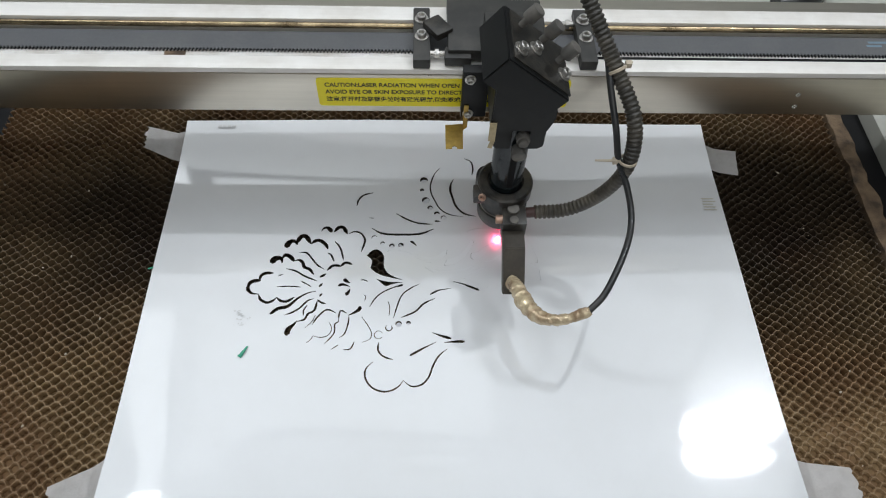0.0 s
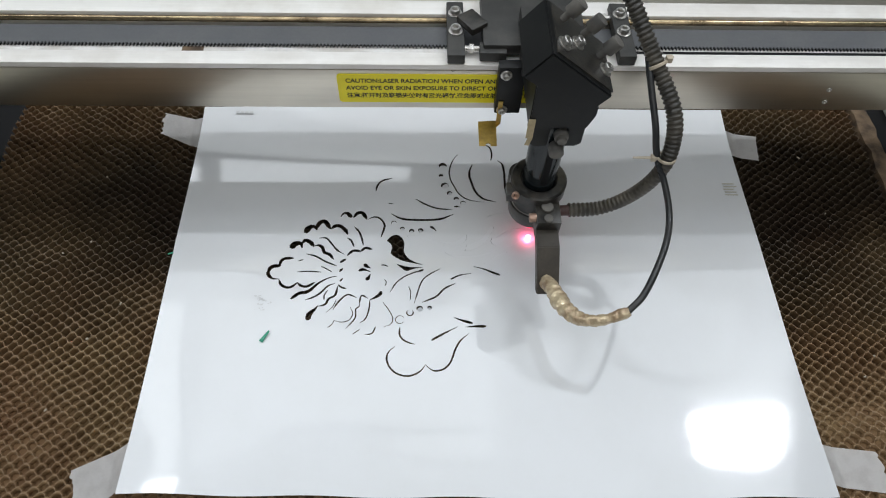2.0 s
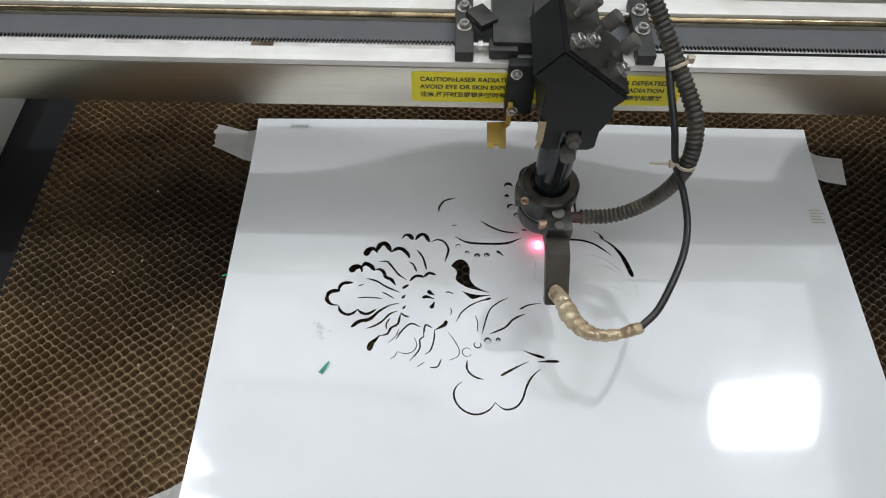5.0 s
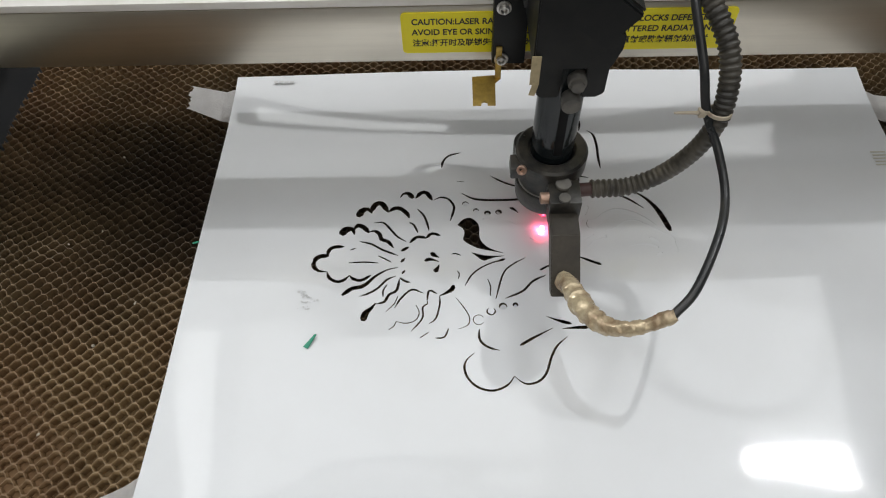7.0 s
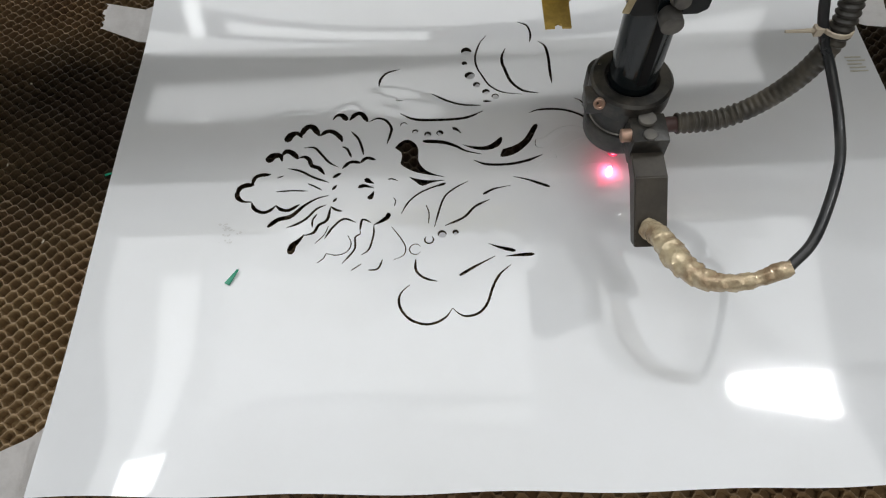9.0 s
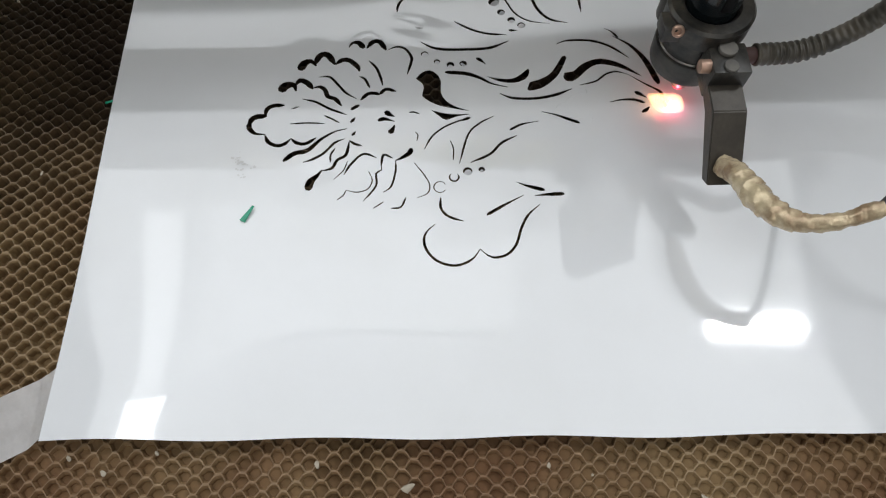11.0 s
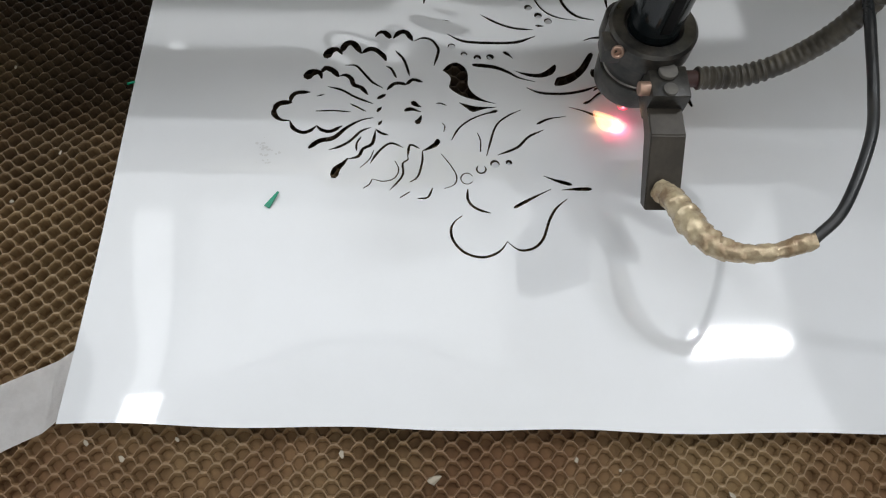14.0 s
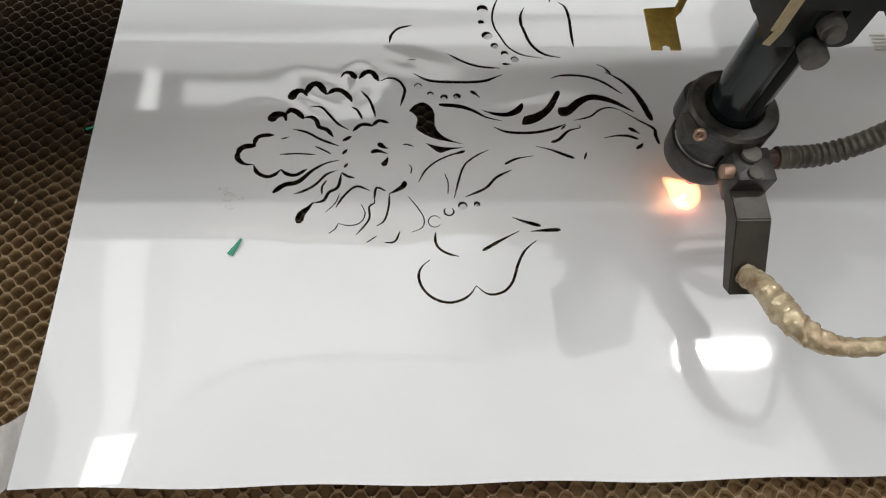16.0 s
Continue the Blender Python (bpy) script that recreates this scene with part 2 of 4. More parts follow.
tie_nylon = material("tie_nylon", (0.56, 0.48, 0.37), 0.45, dirt=(0.35, 0.28, 0.2), dirt_scale=200)
casing_paint = material("casing_paint", (0.46, 0.46, 0.41), 0.45, dirt=(0.45, 0.43, 0.38), dirt_scale=12, dirt_amount=0.5, grain=500, grain_amount=0.05)
rim_grime = material("rim_grime", (0.20, 0.135, 0.08), 0.8, dirt=(0.05, 0.034, 0.024), dirt_scale=75, dirt_amount=0.95, grain=300, grain_amount=0.35, bump=0.6)
# near-black; in the gaps it also holds the shade of their depth
gap_black = material("gap_black", (0.006, 0.006, 0.007), 0.6, ior=1.25, dirt=(0.012, 0.011, 0.01))
wall_paint = material("wall_paint", (0.42, 0.43, 0.42), 0.7, dirt_scale=3, dirt_amount=0.15, grain_amount=0.03)
floor_grey = material("floor_grey", (0.30, 0.30, 0.29), 0.6, dirt_scale=4)
chip_green = material("chip_green", (0.01, 0.30, 0.17), 0.35)
crumb_pale = material("crumb_pale", (0.40, 0.345, 0.265), 0.6, dirt_scale=200)
hose_red = material("hose_red", (0.075, 0.035, 0.03), 0.5)
spot_glow = glowing("spot_glow", (1.0, 0.14, 0.28), 110)
flame_orange = flame_glow("flame_orange", (1.0, 0.50, 0.24), 7.0, 0.06)
nozzle_glow = glowing("nozzle_glow", (1.0, 0.03, 0.09), 2.2)
tape_tan = material("tape_tan", (0.52, 0.42, 0.25), 0.6, dirt_scale=200)
lamp_white = material("lamp_white", (0.8, 0.8, 0.8), 0.5)


# ---- room shell ----
def room():
    shell = (("floor", -4, 5, -2, 2.5, -0.92, -0.86, floor_grey), ("ceiling", -4, 5, -2, 2.5, 2.3, 2.36, wall_paint), ("wall_north", -4, 5, 2.5, 2.6, -0.86, 2.3, wall_paint),
             ("wall_west", -4.1, -4, -2, 2.5, -0.86, 2.3, wall_paint), ("wall_east", 5, 5.1, -2, 2.5, -0.86, 2.3, wall_paint))
    for name, x0, x1, y0, y1, z0, z1, mat in shell:
        bm = bmesh.new()
        box(bm, x0, x1, y0, y1, z0, z1)
        tagged(part(name, bm, mat), "plain light workshop " + name.split("_")[0], name.split("_")[0], kind="structure")
    # wall behind the camera, with an opening added for the fill lamp
    bm = bmesh.new()
    for x0, x1, z0, z1 in ((-4, -0.7, -0.86, 2.3), (1.7, 5, -0.86, 2.3), (-0.7, 1.7, -0.86, 0.8), (-0.7, 1.7, 2.2, 2.3)):
        box(bm, x0, x1, -2.1, -2, z0, z1)
    tagged(part("wall_south", bm, wall_paint), "plain light workshop wall with an unseen opening added for fill light", "wall", kind="structure")


def lamp_fixture(at):
    lamp = new("ceiling_lamp")
    lamp.location = at
    bm = bmesh.new()
    box(bm, -0.19, 0.19, -0.07, 0.07, 0.005, 0.05, 0.004)
    part("housing", bm, lamp_white, lamp)
    for x in (-0.15, 0.15):
        bm = bmesh.new()
        rod(bm, (x, 0, 0.05), (x, 0, 0.30), 0.006)
        part("hanger", bm, lamp_white, lamp)
    tagged(lamp, "white rectangular ceiling lamp, switched on", "lamp", "ceiling lamps")


# body of one light panel added for reflections and fill
def added_panel_fixture(x, y, z, sx, sy):
    p = new("added_ceiling_panel")
    p.location = (x, y, z)
    for x0, x1, y0, y1 in ((-sx / 2 - 0.003, sx / 2 + 0.003, sy / 2, sy / 2 + 0.003), (-sx / 2 - 0.003, sx / 2 + 0.003, -sy / 2 - 0.003, -sy / 2), (-sx / 2 - 0.003, -sx / 2, -sy / 2, sy / 2), (sx / 2, sx / 2 + 0.003, -sy / 2, sy / 2)):
        bm = bmesh.new()
        box(bm, x0, x1, y0, y1, -0.006, 0.036, 0.002)
        part("frame_strip", bm, lamp_white, p)
    bm = bmesh.new()
    box(bm, -sx / 2, sx / 2, -sy / 2, sy / 2, 0.006, 0.036)
    part("diffuser", bm, lamp_white, p)
    tagged(p, "unseen white light panel added under the ceiling for film reflections and fill", "light panel", "light panels")


room()
for where in LAMPS:
    lamp_fixture(where[:3])
for where in ADDED_PANELS:
    added_panel_fixture(*where[:5])

# ---- the machine's bed and casing ----
BED_X0, BED_X1, BED_Y0, BED_Y1, BED_Z = -0.150, 0.534, -0.058, 0.372, -0.0022
PITCH, ROW = 0.0092, 0.0034


def burnt_shaded(x, y):
    """How far a place lies inside the middle of the bed, darkened for soot and shade."""
    r = math.hypot((x - 0.24) / 0.43, (y - 0.270) / 0.165) + 0.5 * noise.noise(Vector((x, y, 0)) * 12)
    return max(0.0, min(1.0, (1.75 - r) / 0.8))


def ribbon_mesh(k):
    """One wavy foil strip of the honeycomb, along x, bent by wear."""
    n = int((BED_X1 - BED_X0) / PITCH * 8)
    y0 = BED_Y0 + 0.003 + k * ROW
    rng = random.Random(k)
    verts, faces = [], []
    for i in range(n + 1):
        x = BED_X0 + i * PITCH / 8
        phase = 2 * math.pi * (i / 8 + 0.5 * (k % 2))
        s = math.sin(phase) + (0.14 + 0.22 * noise.noise(Vector((x, y0, 3)) * 30)) * math.cos(2 * phase)
        y = y0 + ROW * 0.47 * max(-1, min(1, 1.35 * s))
        p = Vector((x, y, 0))
        wx, wy = 0.0017 * noise.noise(p * 45), 0.0017 * noise.noise(p * 45 + Vector((9, 4, 2)))
        top = BED_Z + rng.uniform(-0.0004, 0.0) - 0.0016 * max(0, noise.noise(p * 28 + Vector((3, 7, 1))) - 0.25)
        w = 0.00026 + 0.00012 * rng.random() + 0.0003 * max(0, noise.noise(p * 60)) + 0.00024 * (1 - burnt_shaded(x, y)) * (0.6 + 0.8 * max(0, 0.5 + noise.noise(p * 35)))
        x, y = x + wx, y + wy + rng.uniform(-0.00015, 0.00015)
        clean = 1 - burnt_shaded(x, y)
        m, low = w + 0.0006 * clean, 0.0001 + 0.6 * w + 0.0011 * clean
        verts += [(x, y - m * 1.2, -0.014), (x, y - m, top - low), (x, y - w * 0.5, top - 0.1 * w), (x, y + w * 0.5, top - 0.1 * w), (x, y + m, top - low), (x, y + m * 1.2, -0.014)]
        if i:
            a, c = 6 * (i - 1), 6 * i
            faces += [(a + q, a + q + 1, c + q + 1, c + q) for q in range(5)]
    mesh = bpy.data.meshes.new("ribbon")
    mesh.from_pydata(verts, [], faces)
    mesh.materials.append(comb_foil)
    return mesh


def honeycomb():
    bed = new("honeycomb_bed")
    for k in range(int((BED_Y1 - BED_Y0) / ROW)):
        new("ribbon", ribbon_mesh(k)).parent = bed
    bm = bmesh.new()
    bmesh.ops.create_grid(bm, x_segments=190, y_segments=115, size=0.5, matrix=Matrix.Translation(((BED_X0 + BED_X1) / 2, (BED_Y0 + BED_Y1) / 2, -0.0112)) @ Matrix.Diagonal((BED_X1 - BED_X0, BED_Y1 - BED_Y0, 1, 1)))
    for v in bm.verts:
        v.co.z += 0.0058 * (1 - burnt_shaded(v.co.x, v.co.y)) + 0.0008 * noise.noise(v.co * 40) + 0.0022 * noise.noise(v.co * 130)
    part("residue_tray", bm, residue, bed, "sooty brown residue in the cells, darkened for shade too")
    tagged(bed, "sooty brown honeycomb cutting bed of thin foil cells", "cutting bed")


def casing():
    m = new("machine_casing")
    bm = bmesh.new()
    box(bm, -0.6, 0.7, -0.12, 0, -0.02, 0.0012, 0.0012)
    rail = part("front_rail", bm, front_steel, m, "dark scratched steel front rail")
    rail.matrix_basis = pose(0.128, -0.0425, 0, 0, 0, 1.5)
    # gap floor, coloured black for the shade down there
    bm = bmesh.new()
    box(bm, BED_X0 - 0.056, BED_X0 - 0.001, BED_Y0, 0.9, -0.04, -0.020, 0.001)
    part("left_gap", bm, gap_black, m, "gap beside the bed, its floor coloured black for shade")
    bm = bmesh.new()
    box(bm, BED_X0 - 0.30, BED_X0 - 0.0565, BED_Y0, 0.9, -0.05, 0.006, 0.002)
    part("left_deck", bm, casing_paint, m)
    bm = bmesh.new()
    box(bm, BED_X1 + 0.001, BED_X1 + 0.014, BED_Y0, 0.9, -0.03, -0.001, 0.0008)
    bmesh.ops.subdivide_edges(bm, edges=[e for e in bm.edges if e.calc_length() > 0.5], cuts=120)
    for v in bm.verts:
        v.co.x += 0.0040 * noise.noise(v.co * 60) + 0.0015 * noise.noise(v.co * 210)
        v.co.z += 0.0020 * noise.noise(v.co * 110)
    part("right_rim", bm, rim_grime, m, "grimy corroded rim")
    # shade of the right-hand gap put into a black floor
    bm = bmesh.new()
    box(bm, BED_X1 + 0.0145, BED_X1 + 0.035, BED_Y0, 0.9, -0.03, -0.008, 0.001)
    part("right_gap", bm, gap_black, m)
    bm = bmesh.new()
    box(bm, BED_X1 + 0.0355, BED_X1 + 0.33, BED_Y0, 0.9, -0.05, 0.006, 0.002)
    part("right_deck", bm, casing_paint, m)
    bm = bmesh.new()
    box(bm, BED_X0, BED_X1, BED_Y1 + 0.001, 0.9, -0.05, 0.004, 0.002)
    part("rear_deck", bm, casing_paint, m)
    bm = bmesh.new()
    box(bm, BED_X0 - 0.30, BED_X1 + 0.33, -0.16, 0.9, -0.86, -0.052)
    part("cabinet", bm, casing_paint, m)
    bm = bmesh.new()
    sweep(bm, smooth_line([(0.520, 0.440, 0.011), (0.548, 0.446, 0.012), (0.572, 0.466, 0.013), (0.586, 0.500, 0.013), (0.600, 0.560, 0.012)], 0.004), lambda i, s, q: 0.0100, 14)
    part("rear_hose", bm, cable_black, m, "black hose on the rear deck")
    tagged(m, "pale grey steel laser cutter casing round the bed", "machine")


honeycomb()
casing()

# ---- the film sheet with its cuts ----
SHEET_W, SHEET_H = 0.420, 0.297
CUTS, DISCS = [], []


def cut(profile, width, when, points):
    """A slot in the film, in millimetres: tapered at both ends (m), broad at its start (s) or end (e), a round hole (d), or an outline (p)."""
    if profile == "d":
        x, y = points[0]
        r = width * 1.4
        outline = [(x + r * math.cos(a * math.pi / 8), y + r * math.sin(a * math.pi / 8)) for a in range(16)]
    elif profile == "p":
        line = smooth_line([(x, y, 0) for x, y in points] + [(*points[0], 0)], 1.6)
        outline = [(p.x, p.y) for p in line[:-1]]
    else:
        line = smooth_line([(x, y, 0) for x, y in points], 1.3)
        left, right = [], []
        for i, p in enumerate(line):
            t = i / (len(line) - 1)
            taper = {"m": min(1, 4.0 * t + 0.25, 4.0 * (1 - t) + 0.25), "s": min(1, 9 * t + 0.45, 1.25 * (1 - t) + 0.18), "e": min(1, 9 * (1 - t) + 0.45, 1.25 * t + 0.18)}[profile]
            d = (line[min(i + 1, len(line) - 1)] - line[max(i - 1, 0)]).normalized()
            h = 0.5 * max(0.4, 1.25 * width * taper)
            left.append((p.x - d.y * h, p.y + d.x * h))
            right.append((p.x + d.y * h, p.y - d.x * h))
        outline = left + right[::-1]
    if profile == "d":
        DISCS.append((points[0][0] / 1000, points[0][1] / 1000, r / 1000))
    CUTS.append((when, [(x / 1000, y / 1000) for x, y in outline]))


cut("e", 2.6, 0, [(115.4, 192.7), (117.1, 195.6), (120.2, 196.0), (123.2, 192.3)])
cut("m", 2.3, 0, [(124.6, 192.3), (127.7, 196.4), (131.2, 196.4), (134.6, 190.6)])
cut("m", 1.2, 0, [(135.2, 190.6), (139.8, 192.8), (144.4, 191.3), (147.5, 186.3), (147.4, 182.7), (145.3, 174.9)])
cut("m", 1.1, 0, [(125.8, 184.4), (129.8, 179.1), (132.1, 172.4), (133.0, 168.0)])
cut("s", 3.6, 0, [(91.0, 178.3), (93.0, 182.9), (96.3, 184.3), (99.2, 181.1)])
cut("m", 2.8, 0, [(98.3, 181.8), (100.6, 187.5), (104.5, 188.3), (108.7, 181.9)])
cut("m", 2.3, 0, [(108.7, 181.9), (112.3, 184.7), (115.9, 184.4), (120.0, 180.5), (121.2, 177.3)])
cut("m", 1.1, 0, [(121.2, 174.2), (124.0, 172.4), (126.6, 166.6)])
cut("m", 1.1, 0, [(100.9, 174.1), (106.2, 174.2), (110.5, 169.3), (114.8, 163.9), (120.1, 160.2)])
cut("s", 3.8, 0, [(82.0, 165.3), (84.4, 169.0), (88.5, 169.3), (89.8, 165.6)])
cut("m", 2.5, 0, [(89.4, 169.0), (91.4, 172.1), (95.3, 170.4), (98.2, 166.6)])
cut("m", 1.9, 0, [(98.2, 167.3), (101.5, 168.0), (104.3, 165.9), (105.8, 161.9), (109.4, 160.5), (112.9, 155.9)])
cut("m", 1.1, 0, [(93.1, 160.9), (100.0, 158.9), (106.9, 154.6), (115.7, 150.6)])
cut("m", 0.8, 0, [(88.1, 154.9), (91.7, 156.2)])
cut("s", 2.1, 0, [(68.4, 147.5), (68.5, 144.0), (71.6, 140.8), (76.7, 140.2)])
cut("m", 2.4, 0, [(68.6, 145.6), (69.1, 148.8), (71.8, 150.7), (76.6, 151.0)])
cut("m", 1.9, 0, [(75.5, 150.7), (76.3, 155.0), (79.1, 156.9), (84.7, 157.2)])
cut("m", 0.8, 0, [(88.1, 146.2), (96.6, 146.5), (104.9, 145.8)])
cut("m", 0.8, 0, [(104.4, 150.6), (108.0, 148.7), (112.1, 146.1)])
cut("m", 1.6, 0, [(76.4, 139.9), (78.3, 135.8), (82.9, 133.6), (86.7, 135.1), (89.1, 137.9)])
cut("m", 1.6, 0, [(89.1, 137.9), (91.4, 135.4), (95.9, 134.4), (101.2, 137.8)])
cut("e", 2.1, 0, [(115.9, 142.5), (110.1, 141.0), (103.7, 136.9), (97.4, 130.7), (91.0, 128.9), (86.1, 124.7)])
cut("m", 1.1, 0, [(115.0, 136.8), (110.3, 134.7), (105.3, 129.1), (100.3, 125.8), (95.7, 124.0)])
cut("m", 0.8, 0, [(108.6, 123.9), (108.5, 127.9), (110.5, 131.6)])
cut("s", 3.1, 0, [(98.6, 108.9), (99.6, 113.6), (102.7, 117.1), (104.7, 120.0)])
cut("m", 1.3, 0, [(104.7, 119.4), (109.5, 120.9), (111.7, 125.1), (115.8, 127.8), (117.2, 135.2)])
cut("m", 1.1, 0, [(117.2, 135.9), (119.9, 133.7), (123.3, 132.7)])
cut("m", 1.6, 0, [(117.3, 153.5), (121.6, 156.5)])
cut("m", 1.7, 0, [(122.0, 159.2), (125.8, 163.2), (130.0, 163.2), (131.4, 162.2)])
cut("m", 1.7, 0, [(131.4, 162.5), (134.7, 165.9), (139.7, 164.5)])
cut("s", 1.9, 0, [(117.5, 146.0), (119.8, 148.9)])
cut("s", 1.6, 0, [(118.4, 138.4), (120.2, 140.9)])
cut("s", 2.5, 0, [(134.4, 152.5), (136.3, 150.5), (139.0, 149.2)])
cut("s", 1.9, 0, [(130.9, 146.6), (133.6, 147.9), (139.0, 146.3)])
cut("s", 2.4, 0, [(136.3, 139.5), (137.9, 141.4), (139.0, 144.3)])
cut("m", 0.8, 0, [(146.1, 151.5), (148.3, 151.8), (151.3, 150.5)])
cut("m", 1.0, 0, [(115.1, 116.9), (118.5, 122.9), (124.2, 128.1), (130.5, 125.9)])
cut("m", 1.0, 0, [(132.6, 121.3), (133.7, 127.4), (138.1, 125.5)])
cut("e", 2.1, 0, [(139.5, 124.3), (141.6, 125.2), (146.1, 128.2), (146.9, 131.0)])
cut("m", 0.8, 0, [(132.6, 121.3), (132.7, 119.2), (130.3, 117.4), (130.6, 112.3), (129.1, 108.6), (124.6, 102.8)])
cut("m", 0.8, 0, [(139.5, 124.3), (139.4, 118.2), (137.3, 110.2), (133.7, 107.3)])
cut("m", 0.5, 0, [(126.7, 118.6), (128.5, 113.8), (126.5, 109.2), (121.5, 107.5), (116.3, 108.7)])
cut("m", 0.5, 0, [(110.5, 114.6), (114.8, 119.3), (116.7, 124.4)])
cut("m", 0.5, 0, [(116.3, 108.7), (115.2, 105.8), (112.4, 103.6)])
cut("m", 0.5, 0, [(129.2, 98.8), (133.7, 102.1)])
cut("m", 0.8, 0, [(137.3, 98.7), (141.9, 99.2), (144.2, 104.3)])
cut("m", 0.5, 0, [(148.4, 122.7), (153.0, 116.0), (155.4, 110.6), (154.3, 106.2), (149.6, 104.0)])
cut("m", 0.5, 0, [(149.0, 140.1), (150.3, 138.2), (149.7, 135.0)])
cut("d", 1.4, 0, [(154.4, 187.7)])
cut("d", 1.2, 0, [(160.6, 182.7)])
cut("d", 1.4, 0, [(167.4, 180.6)])
cut("d", 1.4, 0, [(174.0, 181.3)])
cut("d", 2.2, 0, [(190.9, 241.3)])
cut("d", 1.2, 0, [(189.4, 231.8)])
cut("d", 2.1, 0, [(192.1, 222.2)])
cut("d", 1.5, 0, [(195.6, 215.1)])
cut("d", 1.5, 0, [(200.6, 209.7)])
cut("d", 1.5, 0, [(205.6, 205.9)])
cut("m", 0.7, 0, [(167.0 + 2.2 * math.cos(q * 0.55 + 2.2), 114.6 + 2.2 * math.sin(q * 0.55 + 2.2)) for q in range(0, 10)])
cut("d", 1.6, 0, [(173.5, 117.6)])
cut("d", 1.1, 0, [(180.2, 118.4)])
cut("m", 0.45, 0, [(160.2 + 2.9 * math.cos(q * 0.52), 109.4 + 2.9 * math.sin(q * 0.52)) for q in range(1, 12)])
cut("p", 0.0, 0, [(149.5, 172.1), (152.7, 176.0), (156.7, 177.4), (160.3, 174.9), (162.2, 170.4), (162.2, 162.8), (165.1, 157.7), (169.9, 154.4), (175.9, 152.0), (169.9, 153.1), (160.3, 155.7), (154.0, 159.8), (152.7, 162.1), (153.6, 166.2), (152.6, 169.3)])
cut("p", 0.0, 0, [(156.9, 152.8), (165.6, 150.4), (176.1, 150.1), (169.7, 148.8), (164.1, 146.8), (160.9, 149.1)])
cut("m", 1.2, 0, [(140.2, 216.2), (141.1, 221.6), (144.8, 226.4), (152.1, 228.9)])
cut("m", 1.2, 0, [(170.0, 209.5), (178.1, 204.2), (186.8, 200.8), (197.4, 199.8)])
cut("m", 1.5, 0, [(152.3, 195.8), (160.0, 191.4), (171.6, 190.4), (187.6, 191.2), (198.2, 195.7)])
cut("m", 0.6, 0, [(149.8, 205.5), (153.6, 205.1)])
cut("m", 1.4, 0, [(213.9, 242.8), (211.6, 237.0), (211.2, 231.2), (212.1, 227.2), (215.1, 216.9), (221.1, 209.9), (230.2, 207.2)])
cut("m", 0.9, 0, [(203.0, 253.0), (198.5, 246.0), (195.8, 236.0), (196.6, 228.0), (198.6, 223.0), (202.8, 214.4), (209.8, 209.0), (220.8, 206.8)])
cut("m", 1.3, 0, [(233.3, 246.9), (237.0, 243.2), (238.2, 234.4), (238.0, 224.2), (238.2, 214.5)])
cut("m", 1.0, 0, [(222.5, 262.5), (227.8, 259.5), (229.4, 253.0), (228.4, 246.5)])
cut("s", 1.7, 0, [(180.8, 184.6), (182.8, 183.5), (185.5, 180.6)])
cut("e", 1.5, 0, [(203.3, 202.5), (198.8, 202.8)])
cut("m", 0.8, 0, [(175.7, 147.8), (169.5, 145.8), (162.6, 142.3), (157.0, 137.2), (153.3, 130.3)])
cut("s", 1.4, 0, [(176.2, 148.1), (170.1, 145.8)])
cut("m", 0.8, 0, [(187.6, 148.7), (180.4, 144.5), (174.6, 138.1), (169.8, 121.9)])
cut("m", 0.5, 0, [(165.8, 134.9), (167.2, 130.2), (166.9, 124.0)])
cut("m", 1.1, 0, [(175.1, 122.4), (184.7, 127.0), (190.6, 133.2), (198.3, 137.3)])
cut("s", 1.1, 0, [(195.0, 140.5), (201.1, 143.7), (209.5, 145.3)])
cut("e", 1.4, 0, [(211.5, 150.9), (218.3, 148.9), (224.4, 146.2), (229.7, 143.9)])
cut("e", 1.6, 0, [(196.1, 111.3), (201.9, 108.9), (209.1, 106.7)])
cut("e", 1.6, 0, [(204.1, 103.9), (210.7, 104.4), (218.1, 104.6)])
cut("s", 1.3, 0, [(181.3, 94.4), (189.3, 99.1), (198.9, 104.2)])
cut("m", 1.0, 0, [(206.2, 99.2), (200.5, 94.1), (196.9, 87.7), (193.6, 78.9), (189.2, 74.2), (183.6, 72.9), (180.0, 74.6), (177.4, 77.3)])
cut("m", 1.0, 0, [(177.4, 77.3), (174.1, 72.8), (169.0, 70.0), (163.6, 69.6), (157.6, 72.1), (153.5, 76.9), (152.2, 82.4), (153.8, 86.7), (157.4, 90.0)])
cut("m", 1.0, 0, [(160.4, 104.0), (160.2, 98.8), (162.2, 95.2), (166.0, 92.9), (170.5, 91.6)])
cut("e", 2.7, 3.0, [(252.9, 197.8), (260.5, 192.2), (265.9, 185.2), (269.3, 177.2), (272.4, 166.5)])
cut("s", 1.2, 2.2, [(255.7, 196.7), (252.2, 201.2), (249.0, 202.8)])
cut("m", 1.3, 2.8, [(223.2, 193.2), (227.9, 195.1), (235.4, 195.5), (243.3, 194.4), (251.2, 190.7), (259.6, 183.4)])
cut("e", 2.0, 7.1, [(195.9, 166.2), (187.6, 168.6), (182.1, 172.1), (175.1, 174.9), (164.6, 176.0)])
cut("m", 1.4, 7.8, [(191.4, 162.4), (198.2, 159.4), (209.5, 159.0), (219.6, 161.0), (228.0, 164.5)])
cut("p", 0.0, 8.1, [(185.0, 173.2), (190.6, 171.8), (197.8, 171.4), (202.3, 173.6), (206.9, 177.5), (207.3, 175.0), (205.5, 171.4), (200.4, 169.0), (194.7, 169.0), (190.0, 170.4)])
